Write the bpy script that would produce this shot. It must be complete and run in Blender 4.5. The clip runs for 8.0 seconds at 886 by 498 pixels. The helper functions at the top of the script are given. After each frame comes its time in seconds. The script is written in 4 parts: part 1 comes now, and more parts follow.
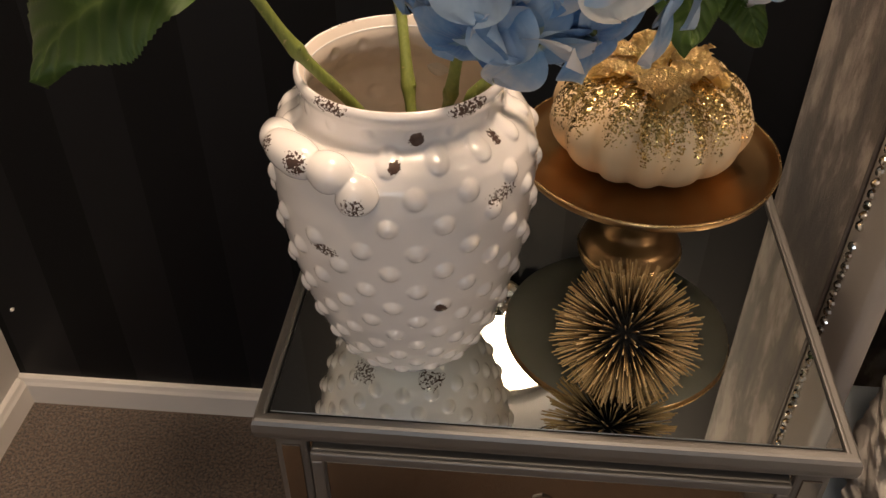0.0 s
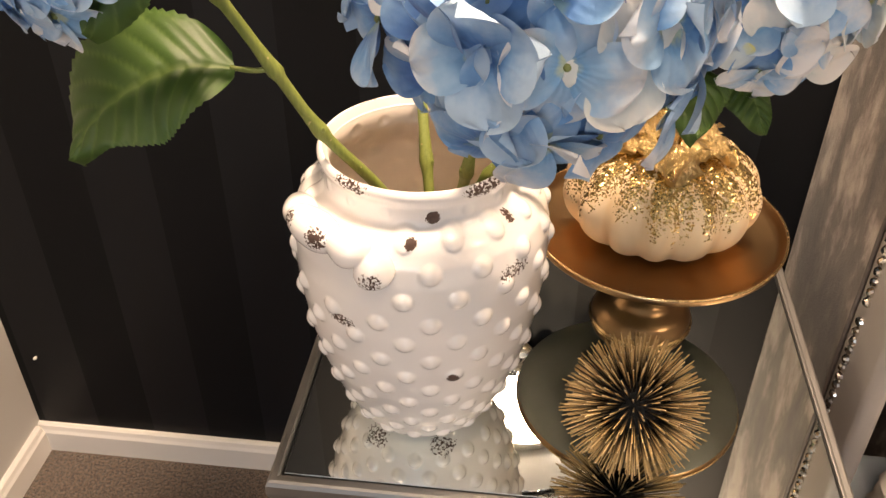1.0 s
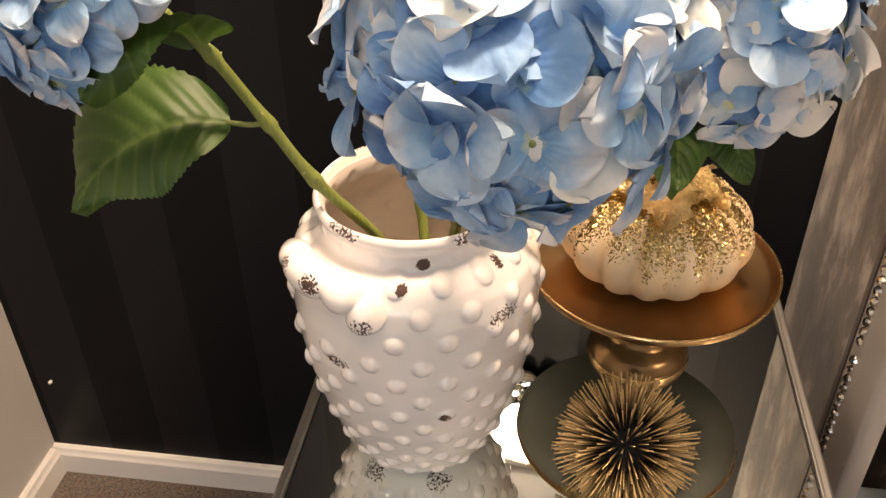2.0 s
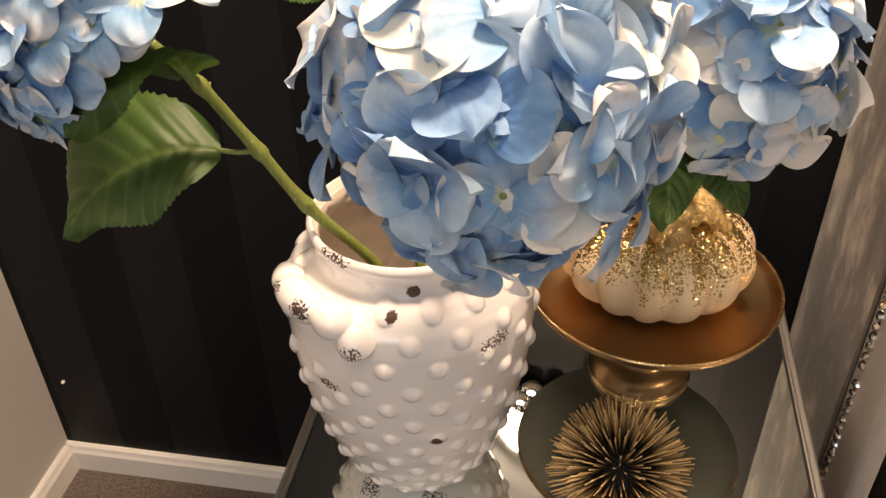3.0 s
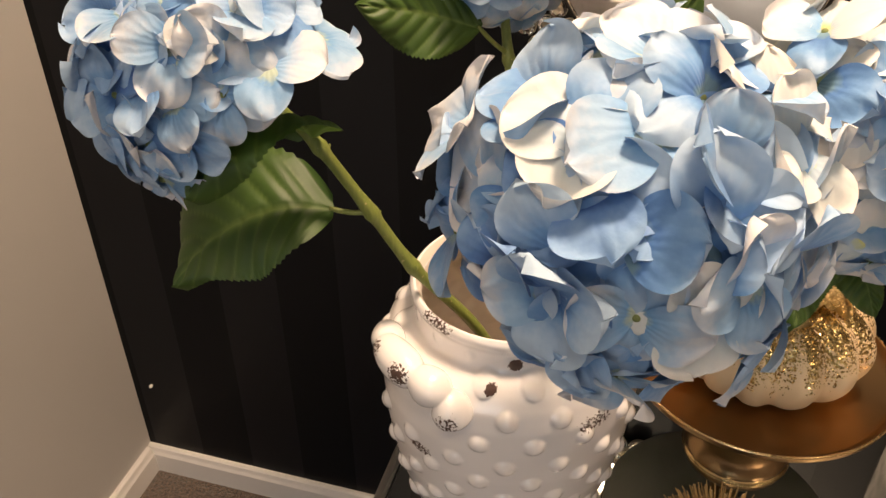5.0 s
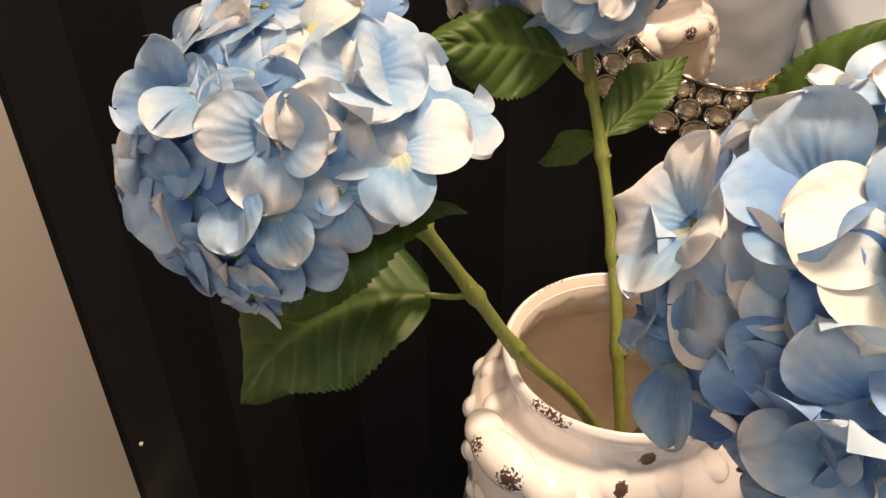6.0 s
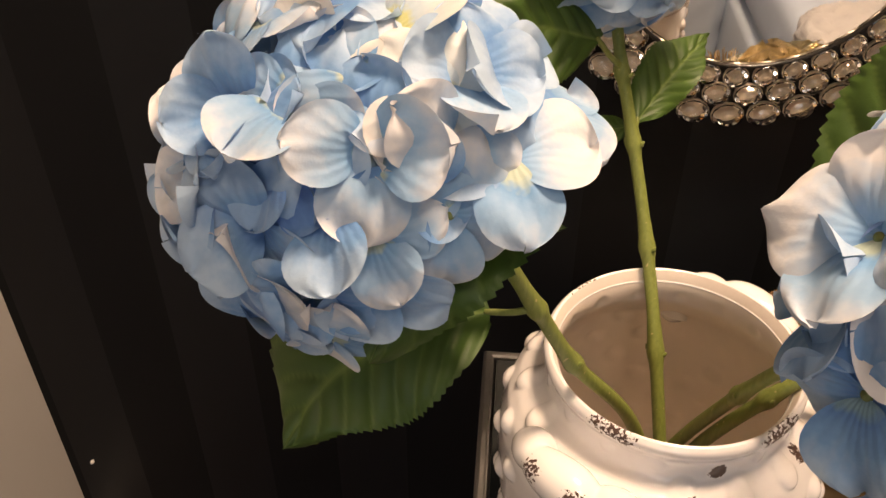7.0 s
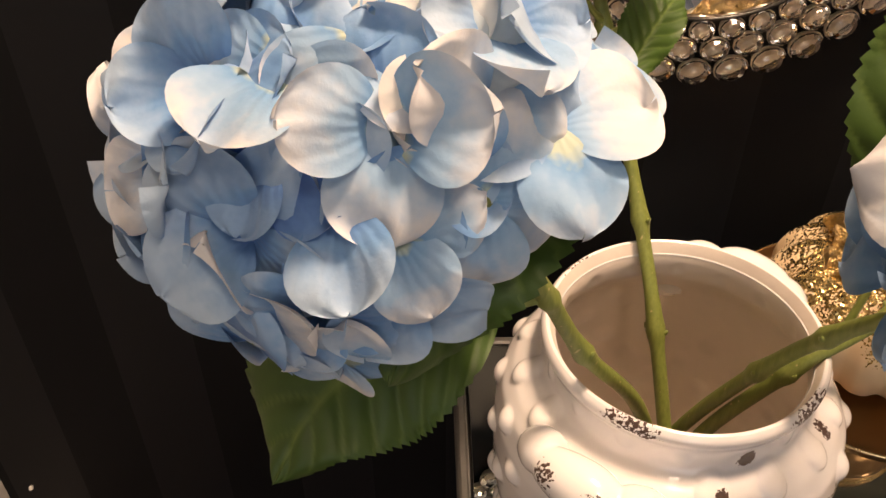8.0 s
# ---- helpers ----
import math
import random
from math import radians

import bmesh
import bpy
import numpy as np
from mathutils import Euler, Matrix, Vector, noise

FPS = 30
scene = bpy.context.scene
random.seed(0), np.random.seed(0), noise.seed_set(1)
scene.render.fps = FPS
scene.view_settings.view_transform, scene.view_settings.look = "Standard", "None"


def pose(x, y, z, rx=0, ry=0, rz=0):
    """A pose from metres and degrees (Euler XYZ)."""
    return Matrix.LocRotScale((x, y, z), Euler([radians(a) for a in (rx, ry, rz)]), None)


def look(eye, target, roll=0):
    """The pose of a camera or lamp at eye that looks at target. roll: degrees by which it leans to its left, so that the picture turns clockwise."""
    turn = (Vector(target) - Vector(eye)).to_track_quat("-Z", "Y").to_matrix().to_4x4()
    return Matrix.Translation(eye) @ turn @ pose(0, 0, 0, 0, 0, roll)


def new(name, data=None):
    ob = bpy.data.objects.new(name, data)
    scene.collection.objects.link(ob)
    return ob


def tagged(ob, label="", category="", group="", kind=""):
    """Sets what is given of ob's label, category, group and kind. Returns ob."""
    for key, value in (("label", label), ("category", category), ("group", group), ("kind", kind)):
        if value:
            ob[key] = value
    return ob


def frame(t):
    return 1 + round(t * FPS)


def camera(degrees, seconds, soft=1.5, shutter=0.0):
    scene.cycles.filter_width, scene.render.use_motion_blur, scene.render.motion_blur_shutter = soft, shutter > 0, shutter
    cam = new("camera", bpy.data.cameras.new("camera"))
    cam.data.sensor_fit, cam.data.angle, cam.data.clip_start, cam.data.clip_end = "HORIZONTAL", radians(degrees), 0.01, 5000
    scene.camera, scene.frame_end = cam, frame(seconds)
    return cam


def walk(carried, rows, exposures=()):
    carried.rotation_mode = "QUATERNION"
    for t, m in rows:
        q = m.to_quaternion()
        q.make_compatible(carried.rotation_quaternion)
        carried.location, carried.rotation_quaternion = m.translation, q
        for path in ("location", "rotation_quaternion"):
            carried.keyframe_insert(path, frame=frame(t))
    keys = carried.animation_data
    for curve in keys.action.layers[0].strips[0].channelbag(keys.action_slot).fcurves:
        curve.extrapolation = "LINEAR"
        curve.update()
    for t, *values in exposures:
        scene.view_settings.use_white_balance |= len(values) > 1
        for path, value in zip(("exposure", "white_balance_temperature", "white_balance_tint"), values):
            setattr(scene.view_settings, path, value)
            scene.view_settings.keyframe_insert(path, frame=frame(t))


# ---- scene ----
cam = camera(53.0, 8.0)
PATH = [
    (0, (0.087, -0.248, 1.248), (-0.05, 1.291, -0.022), -0.1),
    (0.5, (0.085, -0.252, 1.265), (-0.07, 1.321, 0.04), 0.3),
    (1, (0.09, -0.254, 1.281), (-0.092, 1.344, 0.093), 0.2),
    (1.5, (0.103, -0.254, 1.299), (-0.107, 1.359, 0.135), -0.2),
    (3, (0.138, -0.228, 1.338), (-0.145, 1.357, 0.152), -1.1),
    (3.5, (0.156, -0.212, 1.349), (-0.17, 1.357, 0.152), -1.1),
    (4, (0.168, -0.2, 1.358), (-0.207, 1.363, 0.169), -0.7),
    (4.5, (0.151, -0.198, 1.366), (-0.28, 1.36, 0.188), 0.0),
    (5, (0.107, -0.189, 1.367), (-0.352, 1.364, 0.193), -0.3),
    (5.2, (0.084, -0.172, 1.366), (-0.372, 1.382, 0.192), -0.8),
    (6.3, (-0.067, -0.074, 1.347), (-0.333, 1.492, 0.131), -0.8),
    (6.5, (-0.084, -0.067, 1.343), (-0.311, 1.495, 0.116), -0.4),
    (7, (-0.12, -0.045, 1.334), (-0.252, 1.515, 0.089), 0.3),
    (7.5, (-0.148, -0.011, 1.327), (-0.19, 1.547, 0.073), 0.4),
    (8, (-0.156, 0.006, 1.299), (-0.126, 1.54, 0.016), 0.0),
]
walk(cam, [(t, look(eye, target, roll)) for t, eye, target, roll in PATH],
     exposures=[(0, -0.15, 6600, 12), (0.1, 0.4, 6600, 12), (0.2, 0.98, 6600, 12), (1.0, 0.95, 6600, 12), (1.5, 0.84, 6600, 12), (3.0, 0.45, 6600, 12), (3.5, 0.40, 6600, 12),
                (4.0, 0.23, 6600, 12), (4.5, 0.18, 6650, 12), (6.5, 0.14, 6900, 15), (8, 0.14, 7000, 17)])

# ---- light ----
# Bedroom at dusk: warm ceiling downlights, cool daylight from a window behind the camera.
ROOM_X0, ROOM_X1, ROOM_Y0, ROOM_Y1, ROOM_H = -0.768, 3.0, -3.2, 0.774, 2.45
world = bpy.data.worlds.new("sky")
world.use_nodes = True
scene.world = world
wn = world.node_tree.nodes
sky = wn.new("ShaderNodeTexSky")
sky.sky_type, sky.sun_disc, sky.sun_elevation, sky.sun_rotation = "NISHITA", False, radians(25), radians(150)
wn["Background"].inputs["Strength"].default_value = 0.1
world.node_tree.links.new(sky.outputs[0], wn["Background"].inputs["Color"])


def spot_lamp(name, at, target, watts, size, blend, colour, radius=0.15):
    lamp = bpy.data.lights.new(name, "SPOT")
    lamp.energy, lamp.spot_size, lamp.spot_blend, lamp.color, lamp.shadow_soft_size = watts, radians(size), blend, colour, radius
    ob = new(name, lamp)
    ob.matrix_world = look(at, target)
    return ob


DOWNLIGHTS = [(0.27, 0.44), (1.9, -0.6), (1.9, -2.2)]
WATTS = [160, 45, 45]
DOME = (0.12, -0.62)
for (lx, ly), watts in zip(DOWNLIGHTS, WATTS):
    spot_lamp("downlight_lamp", (lx, ly, ROOM_H - 0.03), (lx, ly, 0), watts, 125, 0.6, (1.0, 0.737, 0.508))
window_lamp = bpy.data.lights.new("window_lamp", "AREA")
window_lamp.shape, window_lamp.size, window_lamp.size_y, window_lamp.energy, window_lamp.color = "RECTANGLE", 1.3, 1.1, 9, (0.75, 0.87, 1.0)
new("window_lamp", window_lamp).matrix_world = look((-0.1, ROOM_Y0 + 0.03, 1.5), (-0.1, 0, 1.4))


# ---- materials ----
def nodes_of(name):
    m = bpy.data.materials.new(name)
    m.use_nodes = True
    nt = m.node_tree
    return m, nt, nt.nodes["Principled BSDF"]


def add(nt, kind, **sets):
    n = nt.nodes.new(kind)
    for k, v in sets.items():
        n.inputs[k.replace("_", " ")].default_value = v
    return n


def mixed(nt, fac, a, b, blend="MIX"):
    n = nt.nodes.new("ShaderNodeMix")
    n.data_type, n.blend_type = "RGBA", blend
    for sock, v in ((n.inputs[0], fac), (n.inputs[6], a), (n.inputs[7], b)):
        if isinstance(v, bpy.types.NodeSocket):
            nt.links.new(v, sock)
        else:
            sock.default_value = v
    return n.outputs[2]


def maths(nt, op, a, b=0.0, c=0.0):
    n = nt.nodes.new("ShaderNodeMath")
    n.operation = op
    for sock, v in zip(n.inputs, (a, b, c)):
        if isinstance(v, bpy.types.NodeSocket):
            nt.links.new(v, sock)
        else:
            sock.default_value = v
    return n.outputs[0]


def ramp(nt, fac, stops):
    n = nt.nodes.new("ShaderNodeValToRGB")
    while len(n.color_ramp.elements) < len(stops):
        n.color_ramp.elements.new(0.5)
    for e, (p, c) in zip(n.color_ramp.elements, stops):
        e.position, e.color = p, (*c, 1) if len(c) == 3 else c
    nt.links.new(fac, n.inputs[0])
    return n.outputs[0]


def coords(nt):
    return nt.nodes.new("ShaderNodeTexCoord").outputs["Object"]


def noise_of(nt, vec, scale, detail=3.0, rough=0.55):
    n = add(nt, "ShaderNodeTexNoise", Scale=scale, Detail=detail, Roughness=rough)
    nt.links.new(vec, n.inputs["Vector"])
    return n.outputs["Fac"]


def bump_into(nt, bsdf, height, strength, distance):
    n = add(nt, "ShaderNodeBump", Strength=strength, Distance=distance)
    nt.links.new(height, n.inputs["Height"])
    nt.links.new(n.outputs[0], bsdf.inputs["Normal"])


def surface(name, colour, rough=0.5, metal=0.0, vary=0.12, scale=8.0, fine=220.0, bump=0.1, dist=0.0005, rough_vary=0.12, coat=0.0):
    """A plain surface with large and fine variation."""
    m, nt, b = nodes_of(name)
    v = coords(nt)
    big, small = noise_of(nt, v, scale), noise_of(nt, v, fine, 2.0)
    dark = tuple(c * (1 - vary) for c in colour) + (1,)
    light = tuple(min(1, c * (1 + vary)) for c in colour) + (1,)
    nt.links.new(mixed(nt, big, dark, light), b.inputs["Base Color"])
    nt.links.new(maths(nt, "MULTIPLY_ADD", small, rough_vary, rough - rough_vary / 2), b.inputs["Roughness"])
    b.inputs["Metallic"].default_value = metal
    b.inputs["Coat Weight"].default_value = coat
    if bump:
        bump_into(nt, b, small, bump, dist)
    return m


def wallpaper():
    m, nt, b = nodes_of("striped_wallpaper")
    v = coords(nt)
    sep = nt.nodes.new("ShaderNodeSeparateXYZ")
    nt.links.new(v, sep.inputs[0])
    s = maths(nt, "FRACT", maths(nt, "DIVIDE", maths(nt, "ADD", sep.outputs[0], 0.343 + 0.206 * 40), 0.206))
    stripe = maths(nt, "LESS_THAN", s, 0.5)
    n1 = noise_of(nt, v, 5.0)
    dark = mixed(nt, n1, (0.0050, 0.0054, 0.0066, 1), (0.0066, 0.0070, 0.0084, 1))
    light = mixed(nt, n1, (0.0060, 0.0068, 0.0088, 1), (0.0078, 0.0089, 0.0114, 1))
    specks = ramp(nt, noise_of(nt, v, 42.0, 1.0), [(0.0, (0, 0, 0)), (0.86, (0, 0, 0)), (0.87, (1, 1, 1))])
    base = mixed(nt, stripe, dark, light)
    nt.links.new(mixed(nt, specks, base, (0.3, 0.3, 0.3, 1)), b.inputs["Base Color"])
    nt.links.new(maths(nt, "MULTIPLY_ADD", stripe, -0.12, 0.54), b.inputs["Roughness"])
    nt.links.new(maths(nt, "MULTIPLY_ADD", stripe, 0.08, 0.13), b.inputs["Specular IOR Level"])
    bump_into(nt, b, noise_of(nt, v, 350.0, 2.0), 0.05, 0.0003)
    return m


def carpet():
    m, nt, b = nodes_of("brown_carpet")
    v = coords(nt)
    big, fine = noise_of(nt, v, 9.0), noise_of(nt, v, 210.0, 4.0, 0.7)
    c = mixed(nt, ramp(nt, fine, [(0.40, (0, 0, 0)), (0.60, (1, 1, 1))]), (0.012, 0.008, 0.005, 1), (0.22, 0.145, 0.10, 1))
    nt.links.new(mixed(nt, maths(nt, "MULTIPLY", big, 0.4), c, (0.06, 0.04, 0.028, 1)), b.inputs["Base Color"])
    b.inputs["Roughness"].default_value = 0.95
    b.inputs["Sheen Weight"].default_value = 0.3
    bump_into(nt, b, fine, 1.0, 0.006)
    return m


def ceramic():
    m, nt, b = nodes_of("distressed_white_glaze")
    v = coords(nt)
    wear = nt.nodes.new("ShaderNodeAttribute")
    wear.attribute_name = "wear"
    n = noise_of(nt, v, 430.0, 2.0, 0.6)
    hit = maths(nt, "GREATER_THAN", maths(nt, "ADD", wear.outputs["Fac"], maths(nt, "MULTIPLY_ADD", n, 2.4, -1.2)), 0.72)
    glaze = mixed(nt, noise_of(nt, v, 14.0), (0.82, 0.79, 0.785, 1), (0.88, 0.86, 0.855, 1))
    brown = mixed(nt, noise_of(nt, v, 420.0), (0.03, 0.014, 0.010, 1), (0.10, 0.05, 0.035, 1))
    nt.links.new(mixed(nt, hit, glaze, brown), b.inputs["Base Color"])
    nt.links.new(maths(nt, "MULTIPLY_ADD", hit, 0.5, 0.2), b.inputs["Roughness"])
    b.inputs["Coat Weight"].default_value = 0.8
    b.inputs["Coat Roughness"].default_value = 0.08
    b.inputs["Subsurface Weight"].default_value = 0.05
    b.inputs["Subsurface Radius"].default_value = (0.006, 0.005, 0.004)
    rel = maths(nt, "ADD", maths(nt, "MULTIPLY", hit, -1.0), maths(nt, "MULTIPLY", noise_of(nt, v, 60.0), 0.35))
    bump_into(nt, b, rel, 0.5, 0.0009)
    return m


def petal_paint(name, deep, mid, edge, heart):
    """Silk petal: shaded from its heart to its edge, with fine veins; each petal a little different."""
    m, nt, b = nodes_of(name)
    v = coords(nt)
    sep = nt.nodes.new("ShaderNodeSeparateXYZ")
    nt.links.new(v, sep.inputs[0])
    rnd = nt.nodes.new("ShaderNodeObjectInfo").outputs["Random"]
    along = maths(nt, "DIVIDE", sep.outputs[1], 0.043)
    across = maths(nt, "MULTIPLY", maths(nt, "ABSOLUTE", sep.outputs[0]), 16.0)
    blot = noise_of(nt, v, 55.0, 3.0)
    shift = maths(nt, "MULTIPLY_ADD", rnd, 0.55, -0.28)
    g = maths(nt, "ADD", maths(nt, "ADD", along, maths(nt, "MULTIPLY", across, 0.45)), maths(nt, "MULTIPLY_ADD", blot, 0.9, -0.45))
    g = maths(nt, "ADD", g, shift)
    c = ramp(nt, g, [(0.0, heart), (0.16, deep), (0.55, mid), (1.0, edge)])
    nt.links.new(c, b.inputs["Base Color"])
    b.inputs["Roughness"].default_value = 0.62
    b.inputs["Sheen Weight"].default_value = 0.15
    ang = maths(nt, "ARCTAN2", sep.outputs[0], maths(nt, "ADD", sep.outputs[1], 0.006))
    veins = maths(nt, "SINE", maths(nt, "ADD", maths(nt, "MULTIPLY", ang, 30.0), maths(nt, "MULTIPLY", blot, 9.0)))
    bump_into(nt, b, maths(nt, "ADD", veins, maths(nt, "MULTIPLY", noise_of(nt, v, 900.0), 0.6)), 0.22, 0.0005)
    tr = nt.nodes.new("ShaderNodeBsdfTranslucent")
    nt.links.new(c, tr.inputs["Color"])
    mx = nt.nodes.new("ShaderNodeMixShader")
    mx.inputs[0].default_value = 0.14
    nt.links.new(b.outputs[0], mx.inputs[1])
    nt.links.new(tr.outputs[0], mx.inputs[2])
    nt.links.new(mx.outputs[0], nt.nodes["Material Output"].inputs["Surface"])
    return m


def leaf_green():
    m, nt, b = nodes_of("leaf_green")
    v = coords(nt)
    vein = nt.nodes.new("ShaderNodeAttribute")
    vein.attribute_name = "vein"
    c = mixed(nt, noise_of(nt, v, 38.0), (0.027, 0.062, 0.011, 1), (0.072, 0.142, 0.022, 1))
    c = mixed(nt, maths(nt, "MULTIPLY", vein.outputs["Fac"], 0.6), c, (0.19, 0.27, 0.07, 1))
    nt.links.new(c, b.inputs["Base Color"])
    b.inputs["Roughness"].default_value = 0.5
    bump_into(nt, b, noise_of(nt, v, 500.0), 0.25, 0.0005)
    tr = nt.nodes.new("ShaderNodeBsdfTranslucent")
    nt.links.new(mixed(nt, 0.5, c, (0.10, 0.20, 0.02, 1)), tr.inputs["Color"])
    mx = nt.nodes.new("ShaderNodeMixShader")
    mx.inputs[0].default_value = 0.22
    nt.links.new(b.outputs[0], mx.inputs[1])
    nt.links.new(tr.outputs[0], mx.inputs[2])
    nt.links.new(mx.outputs[0], nt.nodes["Material Output"].inputs["Surface"])
    return m


def stem_green():
    m, nt, b = nodes_of("stem_green")
    v = coords(nt)
    st = nt.nodes.new("ShaderNodeMapping")
    st.inputs["Scale"].default_value = (1, 1, 0.12)
    nt.links.new(v, st.inputs[0])
    streak = noise_of(nt, st.outputs[0], 420.0)
    c = mixed(nt, streak, (0.10, 0.135, 0.025, 1), (0.26, 0.30, 0.075, 1))
    warts = ramp(nt, noise_of(nt, v, 260.0, 1.0), [(0.0, (0, 0, 0)), (0.72, (0, 0, 0)), (0.76, (1, 1, 1))])
    nt.links.new(mixed(nt, warts, c, (0.42, 0.36, 0.16, 1)), b.inputs["Base Color"])
    b.inputs["Roughness"].default_value = 0.48
    bump_into(nt, b, streak, 0.4, 0.0008)
    return m


def pumpkin_skin():
    """Cream lacquer with gold glitter that has run down from the top."""
    m, nt, b = nodes_of("glittered_cream_pumpkin")
    v = coords(nt)
    sep = nt.nodes.new("ShaderNodeSeparateXYZ")
    nt.links.new(v, sep.inputs[0])
    ang = maths(nt, "ARCTAN2", sep.outputs[1], sep.outputs[0])
    cmb = nt.nodes.new("ShaderNodeCombineXYZ")
    nt.links.new(maths(nt, "MULTIPLY", ang, 2.4), cmb.inputs[0])
    nt.links.new(maths(nt, "MULTIPLY", sep.outputs[2], 3.0), cmb.inputs[1])
    runs = noise_of(nt, cmb.outputs[0], 2.2, 2.0)
    cell = add(nt, "ShaderNodeTexVoronoi", Scale=620.0)
    nt.links.new(v, cell.inputs["Vector"])
    csep = nt.nodes.new("ShaderNodeSeparateColor")
    nt.links.new(cell.outputs["Color"], csep.inputs[0])
    level = maths(nt, "MULTIPLY_ADD", sep.outputs[2], 21.0, -1.12)
    cover = maths(nt, "ADD", level, maths(nt, "MULTIPLY_ADD", runs, 2.6, -1.3))
    gold = maths(nt, "GREATER_THAN", cover, maths(nt, "MULTIPLY_ADD", csep.outputs[0], 0.9, 0.0))
    cream = mixed(nt, noise_of(nt, v, 16.0), (0.70, 0.51, 0.30, 1), (0.80, 0.64, 0.42, 1))
    tint = mixed(nt, csep.outputs[1], (0.30, 0.20, 0.06, 1), (0.95, 0.74, 0.36, 1))
    nt.links.new(mixed(nt, gold, cream, tint), b.inputs["Base Color"])
    nt.links.new(maths(nt, "MULTIPLY", gold, 0.95), b.inputs["Metallic"])
    nt.links.new(maths(nt, "MULTIPLY_ADD", gold, -0.10, 0.36), b.inputs["Roughness"])
    facet = nt.nodes.new("ShaderNodeVectorMath")
    facet.operation = "SUBTRACT"
    facet.inputs[1].default_value = (0.5, 0.5, 0.5)
    nt.links.new(cell.outputs["Color"], facet.inputs[0])
    amount = nt.nodes.new("ShaderNodeVectorMath")
    amount.operation = "SCALE"
    nt.links.new(facet.outputs[0], amount.inputs[0])
    nt.links.new(maths(nt, "MULTIPLY", gold, 1.1), amount.inputs["Scale"])
    plus = nt.nodes.new("ShaderNodeVectorMath")
    nt.links.new(nt.nodes.new("ShaderNodeNewGeometry").outputs["Normal"], plus.inputs[0])
    nt.links.new(amount.outputs[0], plus.inputs[1])
    norm = nt.nodes.new("ShaderNodeVectorMath")
    norm.operation = "NORMALIZE"
    nt.links.new(plus.outputs[0], norm.inputs[0])
    nt.links.new(norm.outputs[0], b.inputs["Normal"])
    return m


def gold_foil():
    m, nt, b = nodes_of("crumpled_gold_foil")
    v = coords(nt)
    cell = add(nt, "ShaderNodeTexVoronoi", Scale=420.0)
    nt.links.new(v, cell.inputs["Vector"])
    nt.links.new(mixed(nt, noise_of(nt, v, 60.0), (0.55, 0.36, 0.12, 1), (0.98, 0.80, 0.45, 1)), b.inputs["Base Color"])
    b.inputs["Metallic"].default_value = 1.0
    b.inputs["Roughness"].default_value = 0.3
    bump_into(nt, b, cell.outputs["Distance"], 0.8, 0.002)
    return m


def velvet():
    m, nt, b = nodes_of("grey_crushed_velvet")
    v = coords(nt)
    mp = nt.nodes.new("ShaderNodeMapping")
    mp.inputs["Scale"].default_value = (1, 1, 0.5)
    nt.links.new(v, mp.inputs[0])
    big, fine = noise_of(nt, mp.outputs[0], 9.0, 7.0, 0.62), noise_of(nt, v, 380.0, 3.0)
    c = ramp(nt, big, [(0.42, (0.018, 0.013, 0.010)), (0.51, (0.095, 0.074, 0.060)), (0.60, (0.40, 0.345, 0.30))])
    nt.links.new(mixed(nt, maths(nt, "MULTIPLY", fine, 0.2), c, (0.16, 0.13, 0.12, 1)), b.inputs["Base Color"])
    b.inputs["Roughness"].default_value = 0.6
    b.inputs["Sheen Weight"].default_value = 0.22
    b.inputs["Sheen Roughness"].default_value = 0.35
    bump_into(nt, b, maths(nt, "MULTIPLY_ADD", fine, 0.3, big), 0.6, 0.003)
    return m


def glassy(name, colour, rough=0.0, ior=1.52):
    m, nt, b = nodes_of(name)
    b.inputs["Base Color"].default_value = (*colour, 1)
    b.inputs["Roughness"].default_value = rough
    b.inputs["Transmission Weight"].default_value = 1.0
    b.inputs["IOR"].default_value = ior
    return m


def mirror_glass(name, colour, rough=0.012):
    m, nt, b = nodes_of(name)
    v = coords(nt)
    b.inputs["Base Color"].default_value = (*colour, 1)
    b.inputs["Metallic"].default_value = 1.0
    nt.links.new(maths(nt, "MULTIPLY_ADD", ramp(nt, noise_of(nt, v, 16.0), [(0.45, (0, 0, 0)), (0.8, (1, 1, 1))]), 0.05, rough), b.inputs["Roughness"])
    return m


def glow(name, colour, strength):
    m, nt, b = nodes_of(name)
    b.inputs["Base Color"].default_value = (*colour, 1)
    b.inputs["Emission Color"].default_value = (*colour, 1)
    b.inputs["Emission Strength"].default_value = strength
    return m


WALLPAPER, CARPET, GLAZE, LEAF, STEM = wallpaper(), carpet(), ceramic(), leaf_green(), stem_green()
PUMPKIN, FOIL, VELVET = pumpkin_skin(), gold_foil(), velvet()
PAINT = surface("warm_white_wall_paint", (0.55, 0.53, 0.505), 0.6, vary=0.03, scale=3, bump=0.06)
CEILING = surface("white_ceiling_paint", (0.82, 0.80, 0.78), 0.7, vary=0.02, scale=3, bump=0.05)
TRIM = surface("white_gloss_trim", (0.80, 0.77, 0.73), 0.35, vary=0.04, scale=10, bump=0.05)
SILVER = surface("brushed_silver_paint", (0.30, 0.29, 0.28), 0.46, 0.85, vary=0.12, scale=18, fine=500, bump=0.12, dist=0.0004)
DARK_SILVER = surface("dark_groove", (0.04, 0.04, 0.04), 0.5, 0.2)
MIRROR = mirror_glass("table_mirror", (0.82, 0.85, 0.82))
WALL_MIRROR = mirror_glass("wall_mirror_glass", (0.88, 0.88, 0.88), 0.004)
